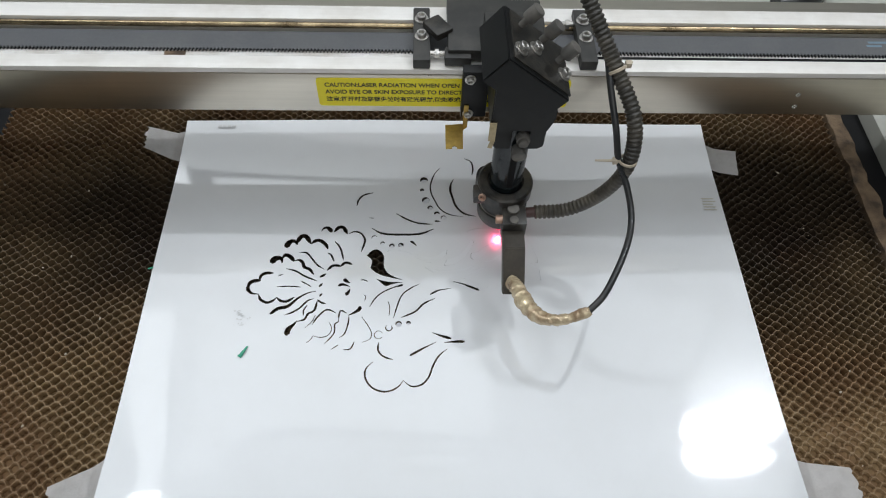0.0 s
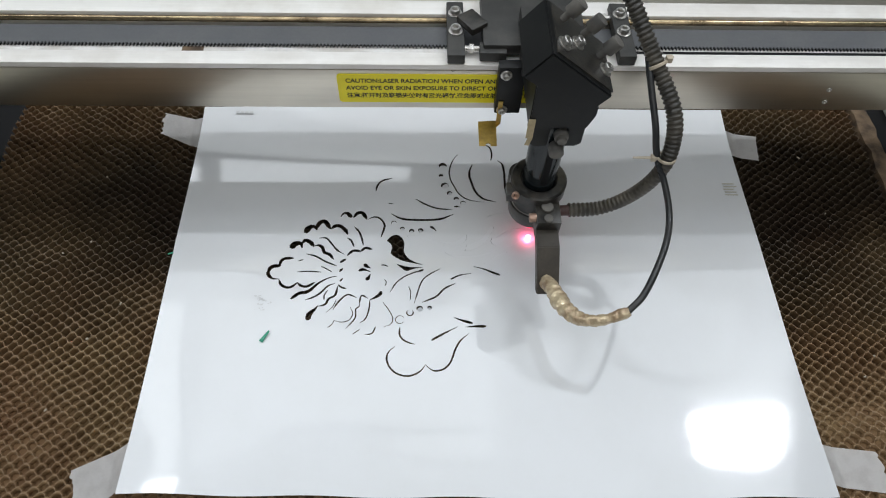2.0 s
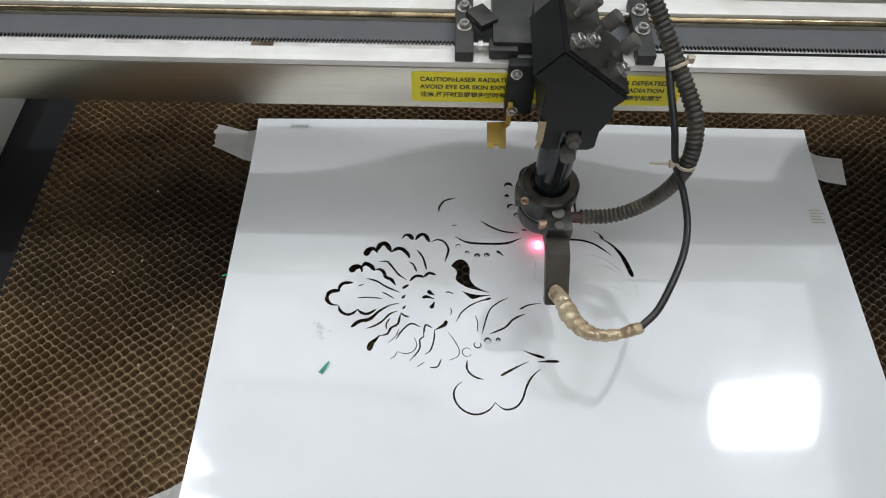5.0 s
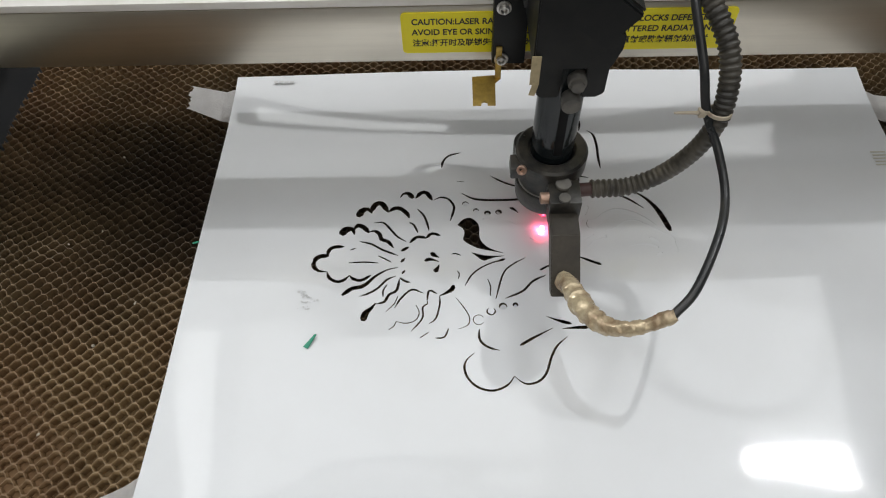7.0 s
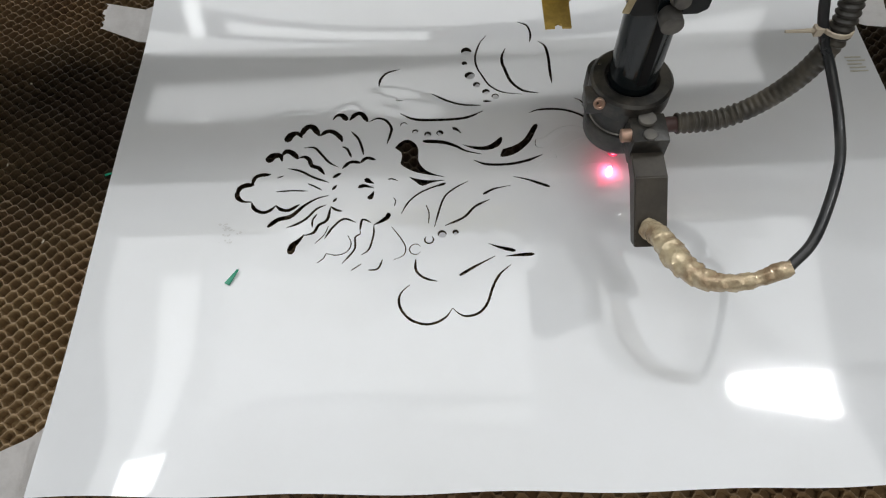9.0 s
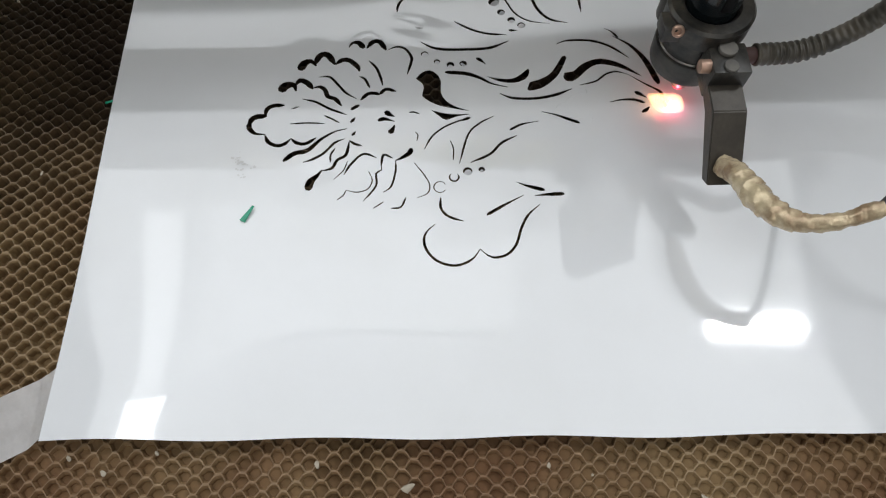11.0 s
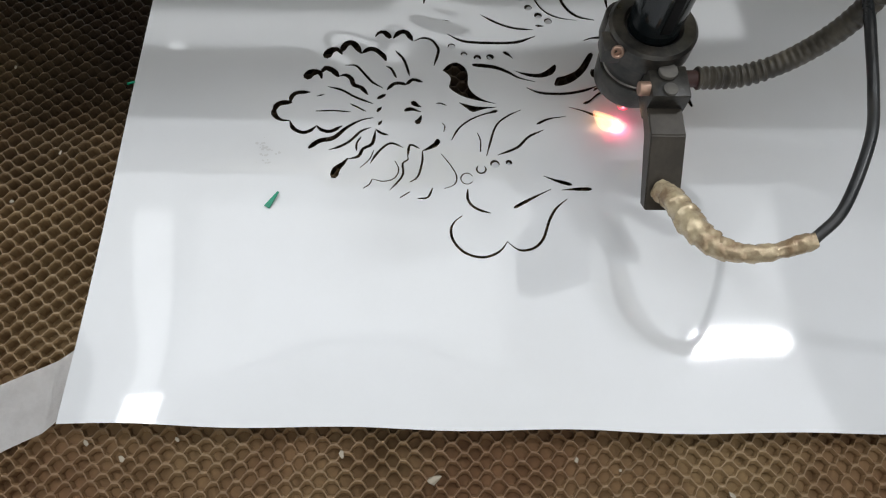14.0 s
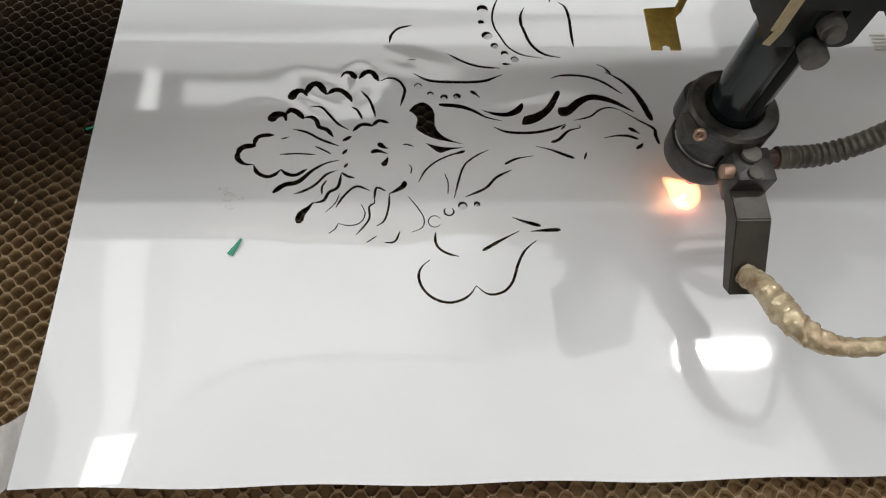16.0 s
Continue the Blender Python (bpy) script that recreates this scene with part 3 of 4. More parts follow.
cut("p", 0.0, 8.3, [(207.3, 169.3), (213.6, 171.5), (219.2, 175.7), (225.2, 185.1), (227.3, 184.7), (226.3, 181.5), (221.9, 173.2), (216.0, 167.3), (210.9, 164.5), (205.7, 164.1)])
cut("p", 0.0, 9.1, [(225.5, 175.0), (230.0, 175.7), (234.9, 180.0), (241.2, 182.9), (247.1, 183.0), (255.5, 179.4), (264.5, 171.5), (255.0, 176.5), (248.0, 179.0), (242.2, 179.3), (237.4, 176.4), (232.4, 171.5), (228.6, 169.0), (225.5, 169.7), (224.6, 172.2)])
cut("m", 0.9, 9.8, [(232.3, 166.6), (240.8, 169.0), (246.3, 173.2), (251.8, 174.7), (257.4, 172.9)])
cut("e", 1.5, 10.1, [(257.4, 172.9), (265.2, 166.9), (272.4, 161.7), (272.6, 157.5), (273.6, 152.1)])
cut("s", 2.0, 10.4, [(259.4, 162.0), (261.8, 160.6), (264.9, 158.2)])
cut("e", 1.4, 10.6, [(246.1, 155.9), (252.0, 157.2), (258.4, 157.2), (263.5, 155.2)])
cut("s", 1.7, 10.7, [(261.4, 149.4), (264.3, 151.4), (265.4, 152.8)])
cut("m", 1.2, 12.6, [(227.7, 163.8), (225.1, 161.0)])
cut("s", 1.4, 13.9, [(219.1, 153.2), (223.2, 154.9), (228.0, 159.7), (232.0, 161.4), (234.9, 162.1), (234.6, 164.1)])
cut("m", 0.8, 15.1, [(234.4, 143.2), (236.1, 147.2)])


# petals and leaves that sag a little where they are cut loose: centre, half axes, turn, depth (mm, degrees)
SAGS = ((125, 188, 9, 5, 80, 0.45), (105, 179, 11, 6, 140, 0.5), (91, 163, 12, 5, 155, 0.45), (82, 148, 13, 7, 175, 0.55), (90, 137, 10, 4, 20, 0.3), (103, 117, 9, 5, 55, 0.5),
        (120, 115, 8, 8, 70, 0.35), (134, 111, 5, 9, 0, 0.3), (149, 113, 7, 9, 15, 0.3), (128, 148, 9, 9, 0, -0.25), (141, 174, 7, 9, 20, 0.3), (175, 90, 16, 12, 25, 0.35), (186, 134, 14, 5, 40, 0.25), (215, 172, 22, 5, 20, 0.3), (150, 206, 14, 5, 165, 0.3))


def sag(x, y):
    z = 0.0
    for cx, cy, a, b, turn, depth in SAGS:
        dx, dy, c, s = x - cx / 1000, y - cy / 1000, math.cos(radians(turn)), math.sin(radians(turn))
        r = ((dx * c + dy * s) / a) ** 2 + ((dy * c - dx * s) / b) ** 2
        if r < 1.2e-5:
            z -= depth * 0.001 * math.exp(-r * 0.5e6)
    return z


def lie(x, y):
    """The height of the slightly wavy film over the bed."""
    u, v = x / SHEET_W, y / SHEET_H
    z = 0.0006 + 0.0010 * (1 + math.sin(5.1 * u + 1.7 * v + 0.4)) * (0.4 + 0.6 * math.sin(math.pi * v) ** 2)
    z += 0.0075 * max(0, v - 0.80) ** 2 / 0.04 * (0.75 + 0.25 * math.cos(6 * (u - 0.4)))
    z += 0.0007 * max(0, 0.10 - v) / 0.10 * (0.5 + 0.5 * math.sin(15 * u + 1))
    z += 0.021 * ((0.072 - y) + math.sqrt((0.072 - y) ** 2 + 0.0004))
    z += 0.0014 * math.exp(-((u - 0.09) / 0.10) ** 2 - ((v - 0.02) / 0.12) ** 2)
    return z + sag(x, y)


def inside(px, py, outline):
    x0, y0 = np.array(outline).T
    x1, y1 = np.roll(x0, -1), np.roll(y0, -1)
    hit = np.zeros(len(px), dtype=int)
    for a, b, c, d in zip(x0, y0, x1, y1):
        if b != d:
            hit += ((b > py) != (d > py)) & (px < (c - a) * (py - b) / (d - b) + a)
    return hit % 2 == 1


def film_mesh(name, outline, holes, step, thick, height):
    """A thin film with holes: a constrained triangulation with a skin above and below."""
    from mathutils.geometry import delaunay_2d_cdt
    verts, edges = [], []
    for loop in [outline] + holes:
        n = len(verts)
        verts += [Vector(p) for p in loop]
        edges += [(n + i, n + (i + 1) % len(loop)) for i in range(len(loop))]
    if step:
        xs, ys = [p[0] for p in outline], [p[1] for p in outline]
        nx, ny = int((max(xs) - min(xs)) / step), int((max(ys) - min(ys)) / step)
        verts += [Vector((min(xs) + (i + 0.5) * step, min(ys) + (j + 0.5) * step)) for i in range(nx) for j in range(ny)]
    points, _, faces, *_ = delaunay_2d_cdt(verts, edges, [], 0, 1e-7)
    mid = np.array([[sum(points[k][c] for k in f) / len(f) for c in (0, 1)] for f in faces])
    keep = inside(mid[:, 0], mid[:, 1], outline)
    for hole in holes:
        keep &= ~inside(mid[:, 0], mid[:, 1], hole)
    bm = bmesh.new()
    made = [bm.verts.new((p.x, p.y, height(p.x, p.y))) for p in points]
    for f, k in zip(faces, keep):
        if k:
            bm.faces.new([made[i] for i in f])
    bmesh.ops.delete(bm, geom=[v for v in bm.verts if not v.link_faces], context="VERTS")
    top = list(bm.faces)
    low = bmesh.ops.duplicate(bm, geom=list(bm.verts) + list(bm.edges) + top)
    twin = low["vert_map"]
    for v in [g for g in low["geom"] if isinstance(g, bmesh.types.BMVert)]:
        v.co.z -= thick
    rims = [e for e in {e for f in top for e in f.edges} if len(e.link_faces) == 1]
    for e in rims:
        a, b = e.verts
        bm.faces.new((a, b, twin[b], twin[a]))
    return bm


def sheet():
    edge = []
    for i in range(60):
        edge.append((SHEET_W * i / 60, -0.002 - 0.0055 * min(1, i / 40) + 0.0006 * math.sin(i * 0.5)))
    edge += [(SHEET_W, -0.0075 + (SHEET_H + 0.0075) * i / 40) for i in range(40)]
    edge += [(SHEET_W * (1 - i / 60), SHEET_H) for i in range(60)]
    edge += [(0, SHEET_H * (1 - i / 40)) for i in range(40)]
    bm = film_mesh("film_sheet", edge, [c for _, c in CUTS], 0.0032, 0.0004, lie)
    tagged(part("film_sheet", bm, film_white, None), "glossy white plastic film with a flower stencil cut into it", "plastic sheet")


def cut_pieces():
    """The offcuts that drop through the bed once their outline is cut."""
    pieces = []
    for when, outline in CUTS:
        if when <= 0:
            continue
        cx, cy = sum(p[0] for p in outline) / len(outline), sum(p[1] for p in outline) / len(outline)
        small = [((x - cx) * 0.985, (y - cy) * 0.985) for x, y in outline]
        bm = film_mesh("cut_piece", small, [], 0, 0.0003, lambda x, y: lie(x + cx, y + cy) - 0.00005)
        piece = part("cut_piece", bm, film_white)
        piece.location = (cx, cy, 0)
        pieces.append((piece, when))
        tagged(piece, "white plastic offcut loosened from the film sheet", "offcut", "offcuts of the stencil")
    for k, (x, y, r) in enumerate(DISCS):
        bm = bmesh.new()
        rod(bm, (0, 0, -0.00015), (0, 0, 0.00015), r * 0.93, seg=18)
        disc = part("cut_disc", bm, film_white)
        disc.matrix_world = pose(x + r * 0.10, y - r * (0.16 + 0.22 * (k % 3)), lie(x, y) - 0.0011, 14 + 9 * (k % 4), 8 - 5 * (k % 3), 40 * k)
        tagged(disc, "small white disc cut loose in its round hole", "offcut", "loose discs of the stencil")
    return pieces


def tape(name, corners, torn):
    """A strip of masking tape over a corner of the film; its torn end is ragged."""
    a, b, c, d = [Vector((*p, 0)) for p in corners]  # torn end a-d, far end b-c
    rng = random.Random(int(1000 * a.x + 77))
    bm = bmesh.new()
    n, m, rows = 26, 14, []
    for j in range(m + 1):
        v, row = j / m, []
        jag = torn * rng.uniform(-1, 1)
        for i in range(n + 1):
            u = i / n
            p = (a.lerp(d, v)).lerp(b.lerp(c, v), u)
            p += (a - b).normalized() * jag * (1 - u) ** 6
            on = 0 < p.x < SHEET_W and 0 < p.y < SHEET_H
            gap = max(-p.x, p.x - SHEET_W, -p.y, p.y - SHEET_H, 0)
            base = lie(min(max(p.x, 0), SHEET_W), min(max(p.y, 0), SHEET_H)) - 0.0012
            k = min(1, gap / 0.008)
            z = base * (1 - k) + (BED_Z + 0.0008) * k + 0.0004 * noise.noise(Vector((p.x, p.y, 0)) * 90) * (0.3 if on else 1)
            row.append(bm.verts.new((p.x, p.y, z)))
        rows.append(row)
    for r, s in zip(rows, rows[1:]):
        for i in range(n):
            bm.faces.new((r[i], r[i + 1], s[i + 1], s[i]))
    bmesh.ops.solidify(bm, geom=list(bm.faces), thickness=0.00012)
    tagged(part(name, bm, masking), "torn pale masking tape strip stuck under the film's corner", "tape", "tape strips")


def specks():
    rng = random.Random(11)
    spots = [(0.144, -0.023), (-0.045, 0.098), (0.024, -0.014), (0.060, -0.030), (0.009, -0.008), (0.20, -0.016), (0.26, -0.03), (0.082, -0.037), (0.034, -0.040), (0.043, -0.040), (0.108, -0.013), (0.044, -0.007), (-0.058, 0.050), (0.163, -0.033), (0.217, -0.020)]
    spots += [(rng.uniform(-0.14, -0.02), rng.uniform(-0.03, 0.3)) for _ in range(14)] + [(rng.uniform(0.44, 0.52), rng.uniform(0.0, 0.3)) for _ in range(8)]
    for i, (x, y) in enumerate(spots):
        bm = bmesh.new()
        r = 0.0016 if i == 0 else rng.uniform(0.0006, 0.0011) if i < 15 else rng.uniform(0.0003, 0.0007)
        bmesh.ops.create_icosphere(bm, subdivisions=1, radius=r)
        for v in bm.verts:
            v.co *= rng.uniform(0.7, 1.3)
            v.co.z *= 0.5
        ob = part("crumb", bm, crumb_pale)
        ob.matrix_world = pose(x, y, BED_Z + 0.0003, 0, 0, rng.uniform(0, 360)) @ Matrix.Diagonal((rng.uniform(0.8, 2.4), 1, 1, 1))
        tagged(ob, "tiny pale crumb of cut plastic on the bed", "crumb", "crumbs on the bed")
    for x, y, s, turn in ((0.0722, 0.0965, 1.0, 63), (-0.0012, 0.1602, 0.45, 20)):
        bm = bmesh.new()
        box(bm, -0.0040 * s, 0.0046 * s, -0.0014 * s, 0.0014 * s, 0, 0.0006, 0.0002)
        for v in bm.verts:
            v.co.y = v.co.y * (1 - 150 * max(0, v.co.x)) - 0.12 * v.co.x
            v.co.z += 0.25 * max(0, v.co.x)
        ob = part("plastic_chip", bm, chip_green)
        ob.matrix_world = pose(x, y, lie(max(x, 0), y) + 0.0004, 0, 0, turn)
        tagged(ob, "small sharp green plastic chip on the white film", "chip")
    # faint printed mark at the far corner
    mark = new("printed_mark")
    for i in range(4):
        bm = bmesh.new()
        box(bm, 0, 0.0028, 0, 0.0022, 0, 0.0001)
        ob = part("bar", bm, soot_faint, mark)
        ob.location = (i * 0.0036, 0, 0)
    mark.location = (0.026, 0.2895, lie(0.03, 0.29) + 0.0012)
    tagged(mark, "faint grey printed mark at the edge of the film", "mark")
    stamp = new("printed_stamp")
    for i in range(5):
        bm = bmesh.new()
        box(bm, 0, 0.010 - 0.001 * (i % 3), 0, 0.0009, 0, 0.0001)
        ob = part("bar", bm, ink_brown, stamp)
        ob.location = (0.0006 * (i % 2), i * 0.0026, 0)
    stamp.location = (0.4050, 0.2125, lie(0.41, 0.219) + 0.0006)
    tagged(stamp, "faded brownish printed stamp near the film's edge", "mark")
    sm = new("scuff")
    for i in range(26):
        bm = bmesh.new()
        r = rng.uniform(0.0002, 0.0008)
        bmesh.ops.create_circle(bm, cap_ends=True, segments=7, radius=r)
        for v in bm.verts:
            v.co.x *= rng.uniform(0.7, 1.5)
            v.co.y *= rng.uniform(0.6, 1.3)
        ob = part("smudge", bm, soot_faint, sm)
        x, y = 0.066 + rng.gauss(0, 0.003), 0.1225 + rng.gauss(0, 0.0035)
        ob.location = (x, y, lie(x, y) + 0.0003)
    tagged(sm, "grey sooty smudge on the white film", "smudge")


sheet()
PIECES = cut_pieces()
tape("tape_strip", [(-0.034, 0.297), (0.006, 0.286), (0.003, 0.257), (-0.033, 0.275)], 0.0018)
tape("tape_strip", [(0.446, 0.274), (0.408, 0.280), (0.406, 0.256), (0.442, 0.249)], 0.0003)
tape("tape_strip", [(-0.032, 0.013), (0.006, 0.031), (0.012, 0.006), (-0.025, -0.013)], 0.0014)
tape("tape_strip", [(0.455, 0.020), (0.412, 0.025), (0.411, 0.001), (0.457, -0.005)], 0.0012)
specks()


# ---- the gantry beam ----
BX0, BX1 = -0.42, 0.80


def letters(name, body, size, mat, parent, where, width=None):
    curve = bpy.data.curves.new(name, "FONT")
    curve.body, curve.size, curve.extrude = body, size, 0.00004
    curve.offset = size * 0.022
    ob = bpy.data.objects.new(name, curve)
    scene.collection.objects.link(ob)
    mesh = bpy.data.meshes.new_from_object(ob)
    bpy.data.objects.remove(ob)
    if width and mesh.vertices:
        span = max(v.co.x for v in mesh.vertices) - min(v.co.x for v in mesh.vertices)
        for v in mesh.vertices:
            v.co.x *= width / span
    mesh.materials.clear()
    mesh.materials.append(mat)
    made = new(name, mesh)
    made.parent = parent
    made.matrix_basis = where
    return made


def bolt(parent, at, way, r=0.0032, h=0.003, mat=None, washer=True, name="bolt"):
    """A socket-head bolt whose head points along way."""
    at, way = Vector(at), Vector(way).normalized()
    turn = way.to_track_quat("Z", "Y").to_matrix().to_4x4()
    bm = bmesh.new()
    if washer:
        rod(bm, (0, 0, -0.0002), (0, 0, 0.0007), r * 1.45, seg=24, bevel=0.0002)
    ring(bm, (0, 0), r * 0.5, r, 0.0007, h, 24, 0.0004)
    rod(bm, (0, 0, 0.0006), (0, 0, h * 0.45), r * 0.55, seg=6)
    ob = part(name, bm, mat or steel_bolt, parent)
    ob.matrix_basis = Matrix.Translation(at) @ turn
    return ob


def gantry():
    """The beam across the bed; its origin is level with the cutting point."""
    g = new("gantry_beam")
    bm = bmesh.new()
    box(bm, BX0, BX1, 0.0525, 0.122, 0.0910, 0.1180, 0.0008)
    box(bm, BX0, BX1, 0.042, 0.0530, 0.0905, 0.1226, 0.0008)
    part("front_face", bm, alu_brushed, g, "brushed aluminium beam with a worn finish")
    bm = bmesh.new()
    box(bm, BX0, BX1, 0.0421, 0.0530, 0.1228, 0.1268, 0.0007)
    part("front_lip", bm, alu_light, g)
    bm = bmesh.new()
    box(bm, BX0, BX1, 0.0535, 0.0660, 0.1198, 0.1238, 0.0004)
    part("channel", bm, alu_pale, g, "dirty pale channel under the belt")
    n = int((BX1 - BX0) / 0.0022)
    for name, z0, z1, mat, label in (("toothed_belt", 0.1251, 0.1258, belt_rubber, "grey toothed drive belt"), ("belt_core", 0.1240, 0.12505, gap_black, "black toothed underside")):
        bm = bmesh.new()
        rows = []
        for i in range(n):
            for k, dy in ((0.0, 0.0), (0.24, 0.0), (0.44, 0.0017), (0.80, 0.0017)):
                x = BX0 + (i + k) * 0.0022
                rows.append([bm.verts.new((x, y, z)) for y, z in ((0.0592 + dy, z0), (0.0592 + dy, z1), (0.0764, z1), (0.0764, z0))])
        for p, q in zip(rows, rows[1:]):
            for k in range(4):
                bm.faces.new((p[k], q[k], q[(k + 1) % 4], p[(k + 1) % 4]))
        part(name, bm, mat, g, label, smooth=False)
    for k, (x, y, w) in enumerate(((0.478, 0.0712, 0.014), (0.495, 0.0712, 0.009), (0.476, 0.0678, 0.010), (0.489, 0.0678, 0.013))):
        bm = bmesh.new()
        box(bm, x, x + w, y, y + 0.0018, 0.1258, 0.12588)
        part("belt_print", bm, print_blue, g, "faded blue print on the belt")
    bm = bmesh.new()
    rod(bm, (BX0, 0.0800, 0.1275), (BX1, 0.0800, 0.1285), 0.0019, seg=14)
    part("guide_rail", bm, rail_steel, g, "oily steel guide rail")
    bm = bmesh.new()
    box(bm, BX0, BX1, 0.0835, 0.0965, 0.1196, 0.1300, 0.0006)
    part("rear_lip", bm, alu_light, g)
    bm = bmesh.new()
    box(bm, 0.030, 0.043, 0.0540, 0.0596, 0.1237, 0.1242, 0.0002)
    part("stain", bm, rim_grime, g, "brown stain in the channel")
    # the warning label
    bm = bmesh.new()
    r = 0.0022
    outline = []
    for cx, cz, a0 in ((0.2825 - r, 0.1195 - r, 0), (0.1235 + r, 0.1195 - r, 90), (0.1235 + r, 0.0962 + r, 180), (0.2825 - r, 0.0962 + r, 270)):
        outline += [(cx + r * math.cos(radians(a0 + k * 22.5)), cz + r * math.sin(radians(a0 + k * 22.5))) for k in range(5)]
    prism(bm, outline, 0.0413, 0.0422)
    label = part("warning_label", bm, label_yellow, g, "yellow warning label with black lettering")
    up = pose(0, 0, 0, 90, 0, 0)
    for body, z, size in (("CAUTION:LASER RADIATION WHEN OPEN AND INTERLOCKS DEFEATED", 0.1130, 0.0046), ("AVOID EYE OR SKIN EXPOSURE TO DIRECT OR SCATTERED RADIATION", 0.1071, 0.0046),
                          ("注意:打开时及联锁失效时有激光辐射,避免眼或皮肤受到直射或散射辐射的照射", 0.1008, 0.0044)):
        letters("lettering", body, size, ink_black, label, Matrix.Translation((0.1285, 0.0412, z)) @ up, 0.1435)
    for x, z in ((0.4306, 0.1095), (0.4331, 0.0989)):
        bolt(g, (x, 0.0421, z), (0, -1, 0), 0.0016, 0.0012, steel_bolt, False, "rivet")
    tagged(g, "brushed aluminium laser gantry beam with a toothed belt", "gantry")
    return g


# ---- the laser head ----
AX = Vector((0.0, 0.008, 0.0))


def laser_head():
    """The carriage and head; its origin is the cutting point on the film."""
    h = new("laser_head")
    bm = bmesh.new()
    rod(bm, (0, AX.y, 0.055), (0, AX.y, 0.124), 0.0108, seg=40, bevel=0.0005)
    tube = part("lens_tube", bm, black_gloss, h, "glossy black lens tube")
    bm = bmesh.new()
    box(bm, -0.0012, 0.0030, AX.y - 0.0112, AX.y - 0.0098, 0.068, 0.1095, 0.0003)
    part("slot", bm, gap_black, tube)
    bm = bmesh.new()
    ring(bm, AX, 0.0112, 0.0185, 0.0515, 0.0625, 48, 0.0012)
    box(bm, -0.0215, -0.0125, AX.y - 0.0125, AX.y - 0.002, 0.0525, 0.0600, 0.0010)
    rod(bm, (-0.0105, AX.y + 0.0060, 0.0480), (-0.0105, AX.y + 0.0060, 0.0605), 0.0085, seg=32, bevel=0.001)
    part("collar", bm, black_dusty, h, "dusty black clamp collar")
    bolt(h, (-0.0155, AX.y - 0.0112, 0.0590), (-0.25, -0.8, 0.4), 0.0026, 0.003, copper_bolt, False)
    bm = bmesh.new()
    rod(bm, (0, AX.y, 0.0270), (0, AX.y, 0.0400), 0.0166, 0.0174, 48, 0.0012)
    rod(bm, (0, AX.y, 0.0400), (0, AX.y, 0.0515), 0.0156, 0.0156, 48, 0.0006)
    holder = part("lens_holder", bm, black_dusty, h, "black round lens holder")
    bm = bmesh.new()
    ring(bm, AX, 0.0150, 0.0160, 0.0398, 0.0408, 48, 0.0002)
    part("seam_ring", bm, steel_bolt, holder, "thin bright seam")
    bm = bmesh.new()
    box(bm, -0.0008, 0.0006, AX.y - 0.0162, AX.y - 0.0154, 0.0425, 0.0470, 0.0002)
    part("scale_mark", bm, lamp_white, holder)
    bm = bmesh.new()
    rod(bm, (0, AX.y - 0.004, 0.0270), (0, AX.y - 0.005, 0.0150), 0.0095, 0.0035, 28, 0.0006)
    part("nozzle", bm, black_dusty, h)
    # emissive tip: stands for laser light on the nozzle, widens the red glow
    bm = bmesh.new()
    bmesh.ops.create_uvsphere(bm, u_segments=12, v_segments=8, radius=0.0030, matrix=Matrix.Translation((0, AX.y - 0.005, 0.0142)) @ Matrix.Diagonal((1, 1, 0.35, 1)))
    part("nozzle_tip", bm, nozzle_glow, h, "nozzle tip with the laser's red light put in as a glow")
    bm = bmesh.new()
    bmesh.ops.create_uvsphere(bm, u_segments=16, v_segments=12, radius=0.0012, matrix=Matrix.Translation((0, 0, 0.0034)) @ Matrix.Diagonal((1, 1, 0.8, 1)))
    part("cutting_spot", bm, spot_glow, h, "glowing pink laser spot")
    # clamp block and air bracket
    bm = bmesh.new()
    box(bm, -0.0030, 0.0130, -0.0235, -0.0080, 0.0400, 0.0560, 0.0010)
    block = part("clamp_block", bm, black_dusty, h)
    bm = bmesh.new()
    rod(bm, (-0.0072, -0.0176, 0.0530), (-0.0026, -0.0176, 0.0530), 0.0030, seg=20, bevel=0.0005)
    part("clamp_screw", bm, copper_bolt, block, "dull copper screw")
    bm = bmesh.new()
    rod(bm, (0.0045, -0.0205, 0.0560), (0.0045, -0.0205, 0.0572), 0.0030, seg=20, bevel=0.0004)
    rod(bm, (0.0045, -0.0120, 0.0560), (0.0045, -0.0120, 0.0580), 0.0040, seg=24, bevel=0.0006)
    part("clip", bm, knob_grey, block)
    bm = bmesh.new()
    a, b, c = (-0.022, 0.0480), (-0.0350, 0.0470), (-0.0600, 0.0275)
    t = 0.0062
    prof = [(a[0], a[1]), (b[0] - 0.001, b[1]), (c[0], c[1]), (c[0] + 0.0052, c[1] - 0.0034), (b[0] + 0.0035, b[1] - t), (a[0], a[1] - t)]
    lo = [bm.verts.new((-0.0028, y, z)) for y, z in prof]
    hi = [bm.verts.new((0.0118, y, z)) for y, z in prof]
    bm.faces.new(lo)
    bm.faces.new(hi[::-1])
    for i in range(len(prof)):
        j = (i + 1) % len(prof)
        bm.faces.new((lo[i], hi[i], hi[j], lo[j]))
    bmesh.ops.bevel(bm, geom=list(bm.edges), offset=0.0005, segments=2, affect="EDGES")
    part("air_bracket", bm, bar_bronze, h, "dark bronze air bracket")
    bm = bmesh.new()
    rod(bm, (0.0040, -0.0465, 0.0335), (0.0040, -0.0485, 0.0360), 0.0009, seg=10)
    part("pin", bm, gap_black, h)
